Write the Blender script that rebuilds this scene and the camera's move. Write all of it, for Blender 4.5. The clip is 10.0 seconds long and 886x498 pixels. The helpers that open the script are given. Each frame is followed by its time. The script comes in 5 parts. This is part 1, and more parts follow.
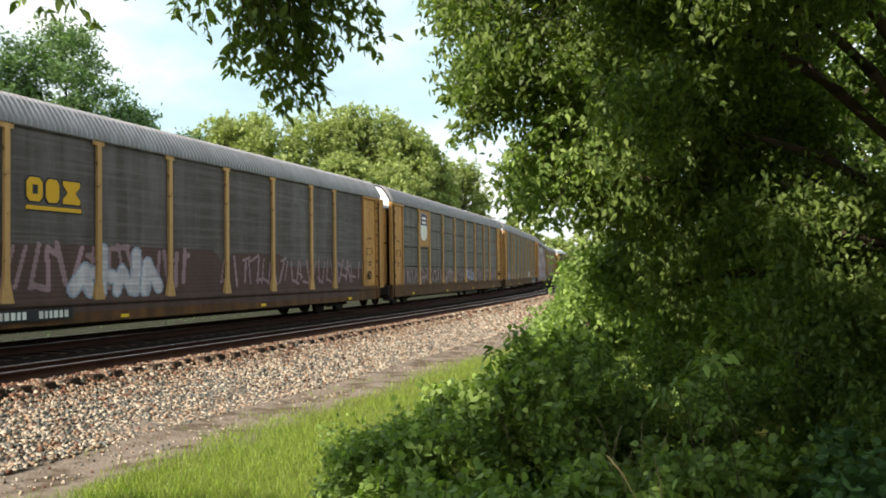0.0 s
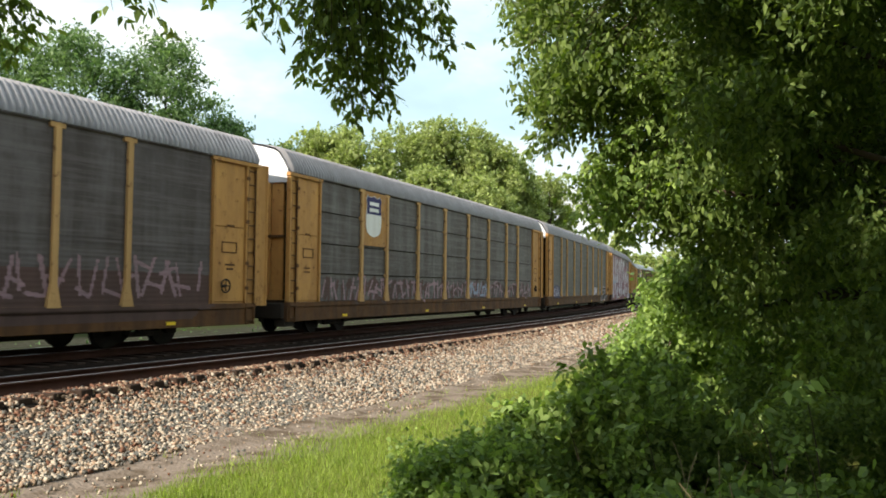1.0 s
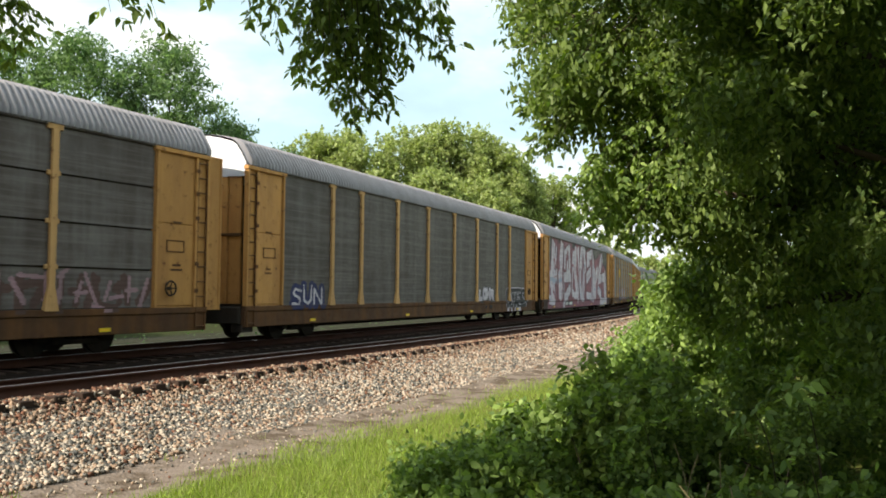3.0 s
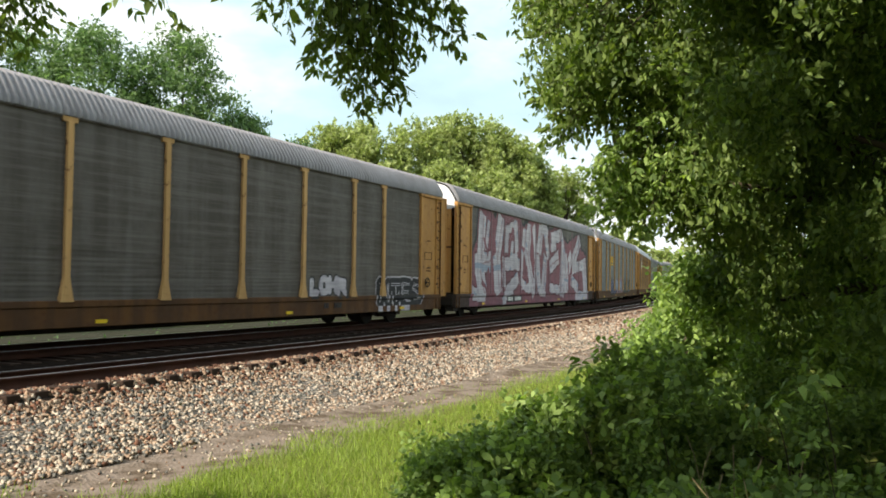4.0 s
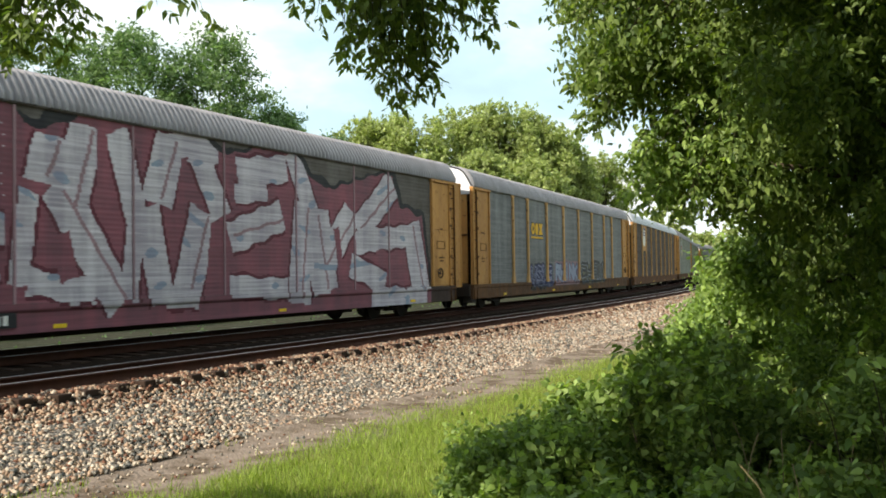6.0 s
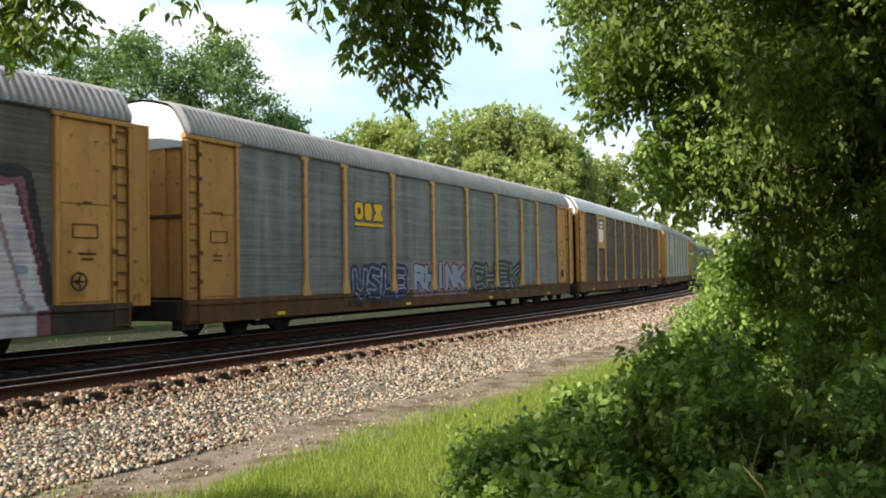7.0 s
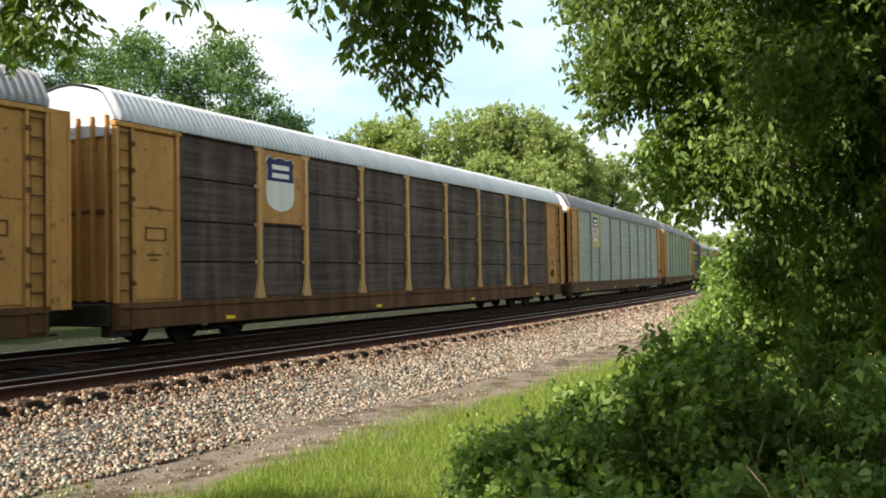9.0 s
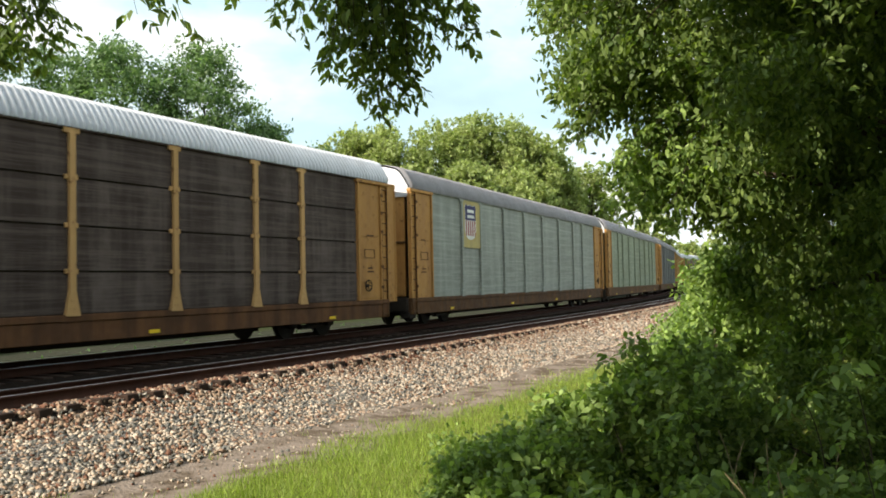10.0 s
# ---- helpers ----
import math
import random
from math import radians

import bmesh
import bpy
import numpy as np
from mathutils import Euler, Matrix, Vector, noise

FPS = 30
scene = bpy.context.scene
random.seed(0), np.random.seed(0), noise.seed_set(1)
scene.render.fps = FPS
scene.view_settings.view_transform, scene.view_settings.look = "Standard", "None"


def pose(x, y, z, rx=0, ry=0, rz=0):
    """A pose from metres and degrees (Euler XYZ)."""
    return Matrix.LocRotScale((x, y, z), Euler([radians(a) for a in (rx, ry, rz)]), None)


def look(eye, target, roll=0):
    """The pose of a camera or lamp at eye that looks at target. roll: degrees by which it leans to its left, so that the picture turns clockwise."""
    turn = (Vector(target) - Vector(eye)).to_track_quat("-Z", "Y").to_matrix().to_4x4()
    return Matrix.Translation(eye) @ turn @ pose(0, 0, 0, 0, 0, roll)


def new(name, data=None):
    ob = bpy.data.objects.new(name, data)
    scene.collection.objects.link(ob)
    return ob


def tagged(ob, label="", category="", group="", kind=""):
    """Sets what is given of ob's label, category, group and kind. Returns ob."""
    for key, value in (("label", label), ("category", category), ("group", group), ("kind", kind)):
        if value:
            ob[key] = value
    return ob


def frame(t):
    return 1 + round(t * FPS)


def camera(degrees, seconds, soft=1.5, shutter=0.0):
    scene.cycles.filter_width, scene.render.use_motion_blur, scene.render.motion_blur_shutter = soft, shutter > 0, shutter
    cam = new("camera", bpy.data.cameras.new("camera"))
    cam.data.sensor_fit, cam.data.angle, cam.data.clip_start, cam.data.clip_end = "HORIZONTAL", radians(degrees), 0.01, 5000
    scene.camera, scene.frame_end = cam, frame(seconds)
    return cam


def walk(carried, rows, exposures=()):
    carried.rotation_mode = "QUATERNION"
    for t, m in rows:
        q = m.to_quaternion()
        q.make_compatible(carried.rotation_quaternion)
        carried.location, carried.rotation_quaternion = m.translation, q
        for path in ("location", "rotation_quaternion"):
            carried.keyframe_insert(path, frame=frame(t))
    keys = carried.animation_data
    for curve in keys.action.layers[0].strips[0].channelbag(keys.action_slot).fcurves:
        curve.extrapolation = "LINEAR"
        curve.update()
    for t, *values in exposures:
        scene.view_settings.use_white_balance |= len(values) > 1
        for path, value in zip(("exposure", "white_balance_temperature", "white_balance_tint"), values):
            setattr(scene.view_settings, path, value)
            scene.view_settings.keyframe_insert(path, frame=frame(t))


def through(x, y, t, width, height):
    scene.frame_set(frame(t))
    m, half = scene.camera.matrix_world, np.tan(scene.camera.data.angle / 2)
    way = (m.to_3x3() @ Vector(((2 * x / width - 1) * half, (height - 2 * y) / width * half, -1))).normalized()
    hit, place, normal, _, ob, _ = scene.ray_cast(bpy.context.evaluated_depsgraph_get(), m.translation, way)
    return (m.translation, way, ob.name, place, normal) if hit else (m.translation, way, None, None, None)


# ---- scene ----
cam = camera(53.96, 10.0, soft=1.75, shutter=0.1)
EYE = (0.0, 0.0, 1.449)
PATH = [
    (0.0, -9.059, 1.638, 0.768, -0.192, -0.197, 0.021),
    (0.5, -3.802, 2.877, 0.046, -0.110, -0.114, 0.024),
    (1.0, -3.435, 2.530, -0.590, -0.057, -0.074, 0.018),
    (1.5, -2.914, 2.405, -0.371, -0.053, -0.071, 0.014),
    (2.0, -3.066, 2.402, -0.575, -0.041, -0.050, 0.013),
    (2.5, -3.346, 2.757, -0.393, -0.025, -0.048, 0.010),
    (4.0, -2.348, 2.212, -0.660, -0.017, -0.029, 0.002),
    (4.5, -2.359, 1.487, 0.047, -0.011, -0.011, 0.004),
    (5.0, -1.650, 1.866, 0.092, -0.015, -0.020, 0.006),
    (5.5, -0.178, 1.531, 0.721, -0.014, -0.025, 0.010),
    (7.0, 0.501, 1.727, 0.965, -0.005, -0.020, 0.005),
    (7.5, 0.714, 1.749, 0.984, -0.000, -0.022, 0.003),
    (8.0, 0.675, 1.696, 0.914, 0.003, -0.015, -0.002),
    (8.5, 0.621, 1.699, 1.023, 0.007, -0.010, -0.002),
    (9.0, 0.720, 1.736, 1.045, 0.007, -0.002, -0.003),
    (9.5, 0.000, 1.747, 0.507, 0.000, 0.000, -0.000),
    (10.0, -0.625, 2.314, 1.240, 0.009, 0.006, -0.003),
]
walk(cam, [(t, pose(EYE[0] + x, EYE[1] + y, EYE[2] + z, 90 + p, r, w)) for t, w, p, r, x, y, z in PATH])

# ---- light ----
SUN_AZ = -132.5      # degrees, from +y towards +x
SUN_EL = 29.8
sky_world = bpy.data.worlds.new("sky")
scene.world = sky_world
sky_world.use_nodes = True
wn = sky_world.node_tree.nodes
wl = sky_world.node_tree.links
sky = wn.new("ShaderNodeTexSky")
sky.sky_type = "NISHITA"
sky.sun_disc = False
sky.sun_elevation = radians(SUN_EL)
sky.sun_rotation = radians(SUN_AZ)
sky.air_density, sky.dust_density, sky.ozone_density = 1.0, 1.4, 1.0
# thin white clouds
wcoord = wn.new("ShaderNodeTexCoord")
wmap = wn.new("ShaderNodeMapping")
wmap.inputs["Scale"].default_value = (1.0, 1.0, 2.4)
wmap.inputs["Location"].default_value = (0.35, 0.1, 0.0)
cloud = wn.new("ShaderNodeTexNoise")
cloud.inputs["Scale"].default_value = 2.6
cloud.inputs["Detail"].default_value = 7.0
cloud.inputs["Roughness"].default_value = 0.55
cramp = wn.new("ShaderNodeValToRGB")
cramp.color_ramp.elements[0].position = 0.34
cramp.color_ramp.elements[1].position = 0.58
cramp.color_ramp.elements[0].color = (0.62, 0.62, 0.62, 1.0)
wmix = wn.new("ShaderNodeMixRGB")
tint = wn.new("ShaderNodeValToRGB")
tint.color_ramp.elements[0].position, tint.color_ramp.elements[0].color = 0.44, (0.70, 0.93, 1.0, 1.0)
tint.color_ramp.elements[1].position, tint.color_ramp.elements[1].color = 0.62, (1.0, 1.0, 0.98, 1.0)
lift = wn.new("ShaderNodeVectorMath")
lift.operation = "SCALE"
lift.inputs["Scale"].default_value = 13.0
wl.new(cloud.outputs["Fac"], tint.inputs["Fac"])
wl.new(tint.outputs["Color"], lift.inputs[0])
wl.new(lift.outputs["Vector"], wmix.inputs["Color2"])
wl.new(wcoord.outputs["Generated"], wmap.inputs["Vector"])
wl.new(wmap.outputs["Vector"], cloud.inputs["Vector"])
wl.new(cloud.outputs["Fac"], cramp.inputs["Fac"])
wl.new(cramp.outputs["Color"], wmix.inputs["Fac"])
wl.new(sky.outputs["Color"], wmix.inputs["Color1"])
wl.new(wmix.outputs["Color"], wn["Background"].inputs["Color"])
wn["Background"].inputs["Strength"].default_value = 0.054

sun_data = bpy.data.lights.new("sun", "SUN")
sun_data.energy = 5.0
sun_data.angle = radians(0.55)
sun_data.color = (1.0, 0.90, 0.75)
sun = new("sun", sun_data)
sdir = Vector((math.sin(radians(SUN_AZ)) * math.cos(radians(SUN_EL)), math.cos(radians(SUN_AZ)) * math.cos(radians(SUN_EL)), math.sin(radians(SUN_EL))))
sun.matrix_world = look(sdir * 60, (0, 0, 0))
scene.view_settings.exposure = 0.90

# ---- the line of the tracks ----
HEAD, K0, K1 = radians(29.840), -0.002584, 0.00001179
DIST, SPACING = 11.752, 4.386
LENGTH, SPEED, SLOW, START = 28.753, 15.472, -0.0178, 20.491
_S = np.arange(-700.0, 900.0, 0.5)


def _headings(s):
    """The bend grows gentle, then turns the other way past the far wood."""
    near = np.clip(s, -60, 125)
    far = np.clip(s - 125, 0, 110)
    return HEAD + K0 * near + 0.5 * K1 * np.where(near > 0, near * near, 0) + 0.0052 * far


_TH = _headings(_S)
_X = np.concatenate([[0], np.cumsum(np.sin((_TH[1:] + _TH[:-1]) / 2) * 0.5)])
_Y = np.concatenate([[0], np.cumsum(np.cos((_TH[1:] + _TH[:-1]) / 2) * 0.5)])
_I0 = int(np.searchsorted(_S, 0.0))
_X += -_X[_I0] - DIST * math.cos(HEAD)
_Y += -_Y[_I0] + DIST * math.sin(HEAD)


def rail_point(s, q=0.0):
    """x, y and heading at s metres along the near track, q metres towards the field where the camera stands."""
    th = np.interp(s, _S, _TH)
    return np.interp(s, _S, _X) + q * np.cos(th), np.interp(s, _S, _Y) - q * np.sin(th), th


def offset_of(x, y):
    """The offset q from the near track of many points."""
    x, y = np.asarray(x, float), np.asarray(y, float)
    sel = slice(0, len(_S), 4)
    px, py, th = _X[sel], _Y[sel], _TH[sel]
    out = np.empty(x.shape)
    flat_x, flat_y, flat_o = x.ravel(), y.ravel(), out.ravel()
    for i in range(0, len(flat_x), 4000):
        dx = flat_x[i:i + 4000, None] - px[None]
        dy = flat_y[i:i + 4000, None] - py[None]
        j = np.argmin(dx * dx + dy * dy, axis=1)
        r = np.arange(len(j))
        flat_o[i:i + 4000] = dx[r, j] * np.cos(th[j]) - dy[r, j] * np.sin(th[j])
    return flat_o.reshape(x.shape)


CANT = 0.062                # the near track leans into the bend, its near rail the higher
Q_KNOTS = (-400, -60, -16, -9.5, -8.4, -SPACING - 3.2, -SPACING - 1.7, -SPACING + 1.4, -SPACING / 2, -1.4, 1.30, 1.42, 1.8, 3.3, 4.2, 5.2, 8.0, 12.0, 30.0, 400.0)
Z_KNOTS = (-0.7, -0.7, -0.55, -0.55, -0.75, -0.75, -0.2, -0.2, -0.27, -0.28, -0.12, -0.12, -0.30, -0.66, -0.74, -0.68, -0.6, -0.5, -0.45, -0.4)


def ground_z(q):
    return np.interp(q, Q_KNOTS, Z_KNOTS)


# ---- materials ----
def material(name, color, rough=0.8, metal=0.0, spec=0.12):
    m = bpy.data.materials.new(name)
    m.use_nodes = True
    b = m.node_tree.nodes["Principled BSDF"]
    b.inputs["Base Color"].default_value = (*color, 1)
    b.inputs["Roughness"].default_value = rough
    b.inputs["Metallic"].default_value = metal
    b.inputs["Specular IOR Level"].default_value = spec
    return m


def node(m, kind, **values):
    n = m.node_tree.nodes.new(kind)
    for k, v in values.items():
        n.inputs[k.replace("_", " ")].default_value = v
    return n


def link(m, a, b):
    m.node_tree.links.new(a, b)


def bsdf(m):
    return m.node_tree.nodes["Principled BSDF"]


def coords(m, scale=(1, 1, 1), local=True):
    c = m.node_tree.nodes.new("ShaderNodeTexCoord")
    p = m.node_tree.nodes.new("ShaderNodeMapping")
    p.inputs["Scale"].default_value = scale
    link(m, c.outputs["Object"], p.inputs["Vector"])
    return p.outputs["Vector"]


def ramp(m, source, stops):
    r = m.node_tree.nodes.new("ShaderNodeValToRGB")
    e = r.color_ramp.elements
    while len(e) < len(stops):
        e.new(0.5)
    for el, (p, c) in zip(e, stops):
        el.position, el.color = p, (*c, 1) if len(c) == 3 else c
    link(m, source, r.inputs["Fac"])
    return r.outputs["Color"]


def mix(m, fac, a, b, mode="MIX"):
    n = m.node_tree.nodes.new("ShaderNodeMixRGB")
    n.blend_type = mode
    for slot, v in (("Fac", fac), ("Color1", a), ("Color2", b)):
        if isinstance(v, (int, float)):
            n.inputs[slot].default_value = v
        elif isinstance(v, tuple):
            n.inputs[slot].default_value = (*v, 1)
        else:
            link(m, v, n.inputs[slot])
    return n.outputs["Color"]


def noise_of(m, vec, scale, detail=5.0, rough=0.6):
    n = node(m, "ShaderNodeTexNoise", Scale=scale, Detail=detail, Roughness=rough)
    link(m, vec, n.inputs["Vector"])
    return n.outputs["Fac"]


def bump(m, height, strength, distance):
    b = node(m, "ShaderNodeBump", Strength=strength, Distance=distance)
    link(m, height, b.inputs["Height"])
    link(m, b.outputs["Normal"], bsdf(m).inputs["Normal"])


def math_node(m, op, a, b=0.0):
    n = m.node_tree.nodes.new("ShaderNodeMath")
    n.operation = op
    for i, v in enumerate((a, b)):
        if isinstance(v, (int, float)):
            n.inputs[i].default_value = v
        else:
            link(m, v, n.inputs[i])
    return n.outputs[0]


def weathered(name, color, dirt, rust=None, rough=0.7, metal=0.0, amount=0.5, bands=0.0):
    """Painted or bare sheet with vertical run-down streaks and stains."""
    m = material(name, color, rough, metal)
    v1 = coords(m, (0.62, 0.62, 0.05))
    v2 = coords(m)
    st = ramp(m, noise_of(m, v1, 3.0, 6.0, 0.65), [(0.40, (0, 0, 0)), (0.60, (1, 1, 1))])
    sp = ramp(m, noise_of(m, v2, 1.1, 8.0, 0.7), [(0.42, (0, 0, 0)), (0.66, (1, 1, 1))])
    inf = m.node_tree.nodes.new("ShaderNodeObjectInfo")
    tone = ramp(m, inf.outputs["Random"], [(0.0, (0.86, 0.86, 0.86)), (1.0, (1.1, 1.1, 1.1))])
    c = mix(m, 1.0, color, tone, "MULTIPLY")
    c = mix(m, math_node(m, "MULTIPLY", st, amount), c, dirt)
    c = mix(m, math_node(m, "MULTIPLY", sp, amount * 0.8), c, dirt)
    if bands:
        bn = ramp(m, noise_of(m, coords(m, (0.22, 0.22, 7.0)), 1.6, 4.0, 0.7), [(0.45, (0, 0, 0)), (0.62, (1, 1, 1))])
        c = mix(m, math_node(m, "MULTIPLY", bn, bands), c, tuple(min(v * 1.7, 1) for v in color))
    if rust:
        rs = ramp(m, noise_of(m, v2, 4.3, 8.0, 0.75), [(0.57, (0, 0, 0)), (0.66, (1, 1, 1))])
        c = mix(m, math_node(m, "MULTIPLY", rs, 0.8), c, rust)
    link(m, c, bsdf(m).inputs["Base Color"])
    r = ramp(m, noise_of(m, v2, 6.0), [(0.3, (rough - 0.15,) * 3), (0.7, (min(rough + 0.15, 1),) * 3)])
    link(m, r, bsdf(m).inputs["Roughness"])
    bump(m, noise_of(m, v2, 30.0), 0.15, 0.01)
    return m


YELLOW = weathered("yellow_paint", (0.48, 0.255, 0.08), (0.24, 0.115, 0.048), (0.10, 0.04, 0.02), 0.6, 0, 0.45)
POST_YELLOW = weathered("chalky_yellow_paint", (0.53, 0.32, 0.135), (0.30, 0.17, 0.075), (0.12, 0.05, 0.025), 0.7, 0, 0.4)
# rusty yellow whose base is also darkened for the shade low on the cars
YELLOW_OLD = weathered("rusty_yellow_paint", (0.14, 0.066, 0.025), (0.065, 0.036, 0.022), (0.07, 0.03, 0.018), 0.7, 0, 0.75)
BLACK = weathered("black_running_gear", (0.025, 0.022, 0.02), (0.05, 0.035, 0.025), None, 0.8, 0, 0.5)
WHITE = weathered("white_paint", (0.78, 0.78, 0.76), (0.45, 0.42, 0.38), None, 0.6, 0, 0.4)
NAVY = material("navy_paint", (0.03, 0.025, 0.10), 0.5)
LOGO_YELLOW = material("logo_yellow_paint", (0.62, 0.36, 0.03), 0.6)
PINK = weathered("pink_spray_paint", (0.24, 0.088, 0.112), (0.14, 0.07, 0.088), None, 0.6, 0, 0.8, 0.2)
SPRAY_WHITE = weathered("white_spray_paint", (0.51, 0.48, 0.52), (0.29, 0.26, 0.31), None, 0.6, 0, 0.8, 0.3)
SPRAY_BLUE = weathered("blue_spray_paint", (0.025, 0.03, 0.10), (0.05, 0.05, 0.07), None, 0.6, 0, 0.4)
SPRAY_PALE = weathered("pale_blue_spray_paint", (0.27, 0.33, 0.42), (0.22, 0.22, 0.30), None, 0.6, 0, 0.5)
SPRAY_LILAC = weathered("dull_lilac_spray_paint", (0.30, 0.31, 0.42), (0.15, 0.16, 0.24), None, 0.6, 0, 0.5)
PINK_DARK = weathered("dark_rose_spray_paint", (0.125, 0.035, 0.05), (0.09, 0.04, 0.05), None, 0.6, 0, 0.6)
SPRAY_BLACK = weathered("black_spray_paint", (0.03, 0.03, 0.035), (0.05, 0.05, 0.05), None, 0.6, 0, 0.4)
SPRAY_ROSE = weathered("rose_spray_paint", (0.32, 0.20, 0.23), (0.18, 0.13, 0.14), None, 0.6, 0, 0.5)
SPRAY_OCHRE = weathered("faded_ochre_spray_paint", (0.15, 0.145, 0.095), (0.065, 0.06, 0.05), None, 0.6, 0, 0.5)
ROOF = weathered("galvanised_roof", (0.30, 0.29, 0.31), (0.19, 0.175, 0.18), None, 0.6, 0.15, 0.4)
ROOF_WHITE = weathered("bright_galvanised_roof", (0.55, 0.56, 0.60), (0.36, 0.36, 0.38), None, 0.5, 0.15, 0.3)
STEEL = material("rail_head_steel", (0.42, 0.38, 0.38), 0.3, 0.9)
RAIL_RUST = weathered("rusty_rail", (0.07, 0.03, 0.02), (0.035, 0.018, 0.014), None, 0.85, 0.1, 0.5)
TIE = weathered("creosoted_timber", (0.032, 0.02, 0.015), (0.05, 0.032, 0.024), None, 0.9, 0, 0.6)


# ---- helpers for meshes ----
def mesh_object(name, verts, faces, mats, parent=None, label="", smooth=False, index=None):
    me = bpy.data.meshes.new(name)
    verts = np.asarray(verts, dtype=np.float32).reshape(-1, 3)
    faces = np.asarray(faces, dtype=np.int32)
    me.vertices.add(len(verts))
    me.vertices.foreach_set("co", verts.ravel())
    k = faces.shape[1]
    me.loops.add(faces.size)
    me.loops.foreach_set("vertex_index", faces.ravel())
    me.polygons.add(len(faces))
    me.polygons.foreach_set("loop_start", np.arange(0, faces.size, k, dtype=np.int32))
    me.polygons.foreach_set("loop_total", np.full(len(faces), k, dtype=np.int32))
    for m in (mats if isinstance(mats, (list, tuple)) else [mats]):
        me.materials.append(m)
    if index is not None:
        me.polygons.foreach_set("material_index", np.asarray(index, dtype=np.int32))
    if smooth:
        me.polygons.foreach_set("use_smooth", np.ones(len(faces), dtype=bool))
    me.update(calc_edges=True)
    me.validate()
    ob = new(name, me)
    if parent is not None:
        ob.parent = parent
    if label:
        tagged(ob, label)
    return ob


def part(name, bm, mat, parent=None, label="", smooth=False):
    me = bpy.data.meshes.new(name)
    bmesh.ops.recalc_face_normals(bm, faces=bm.faces)
    bm.to_mesh(me)
    bm.free()
    me.materials.append(mat)
    if smooth:
        for p in me.polygons:
            p.use_smooth = True
    ob = new(name, me)
    if parent is not None:
        ob.parent = parent
    if label:
        tagged(ob, label)
    return ob


def box(bm, x0, x1, y0, y1, z0, z1, bevel=0.0):
    r = bmesh.ops.create_cube(bm, size=1.0, matrix=Matrix.Translation(((x0 + x1) / 2, (y0 + y1) / 2, (z0 + z1) / 2)) @ Matrix.Diagonal((x1 - x0, y1 - y0, z1 - z0, 1)))
    if bevel:
        es = list({e for v in r["verts"] for e in v.link_edges})
        bmesh.ops.bevel(bm, geom=es, offset=bevel, segments=1, affect="EDGES")
    return bm


def rod(bm, a, b, r0, r1=None, seg=8):
    a, b = Vector(a), Vector(b)
    d = b - a
    m = Matrix.Translation((a + b) / 2) @ d.to_track_quat("Z", "Y").to_matrix().to_4x4()
    bmesh.ops.create_cone(bm, cap_ends=True, segments=seg, radius1=r0, radius2=r0 if r1 is None else r1, depth=d.length, matrix=m)
    return bm


def grid_faces(nu, nv):
    a = (np.arange(nu - 1)[:, None] * nv + np.arange(nv - 1)[None]).ravel()
    return np.stack([a, a + nv, a + nv + 1, a + 1], 1)

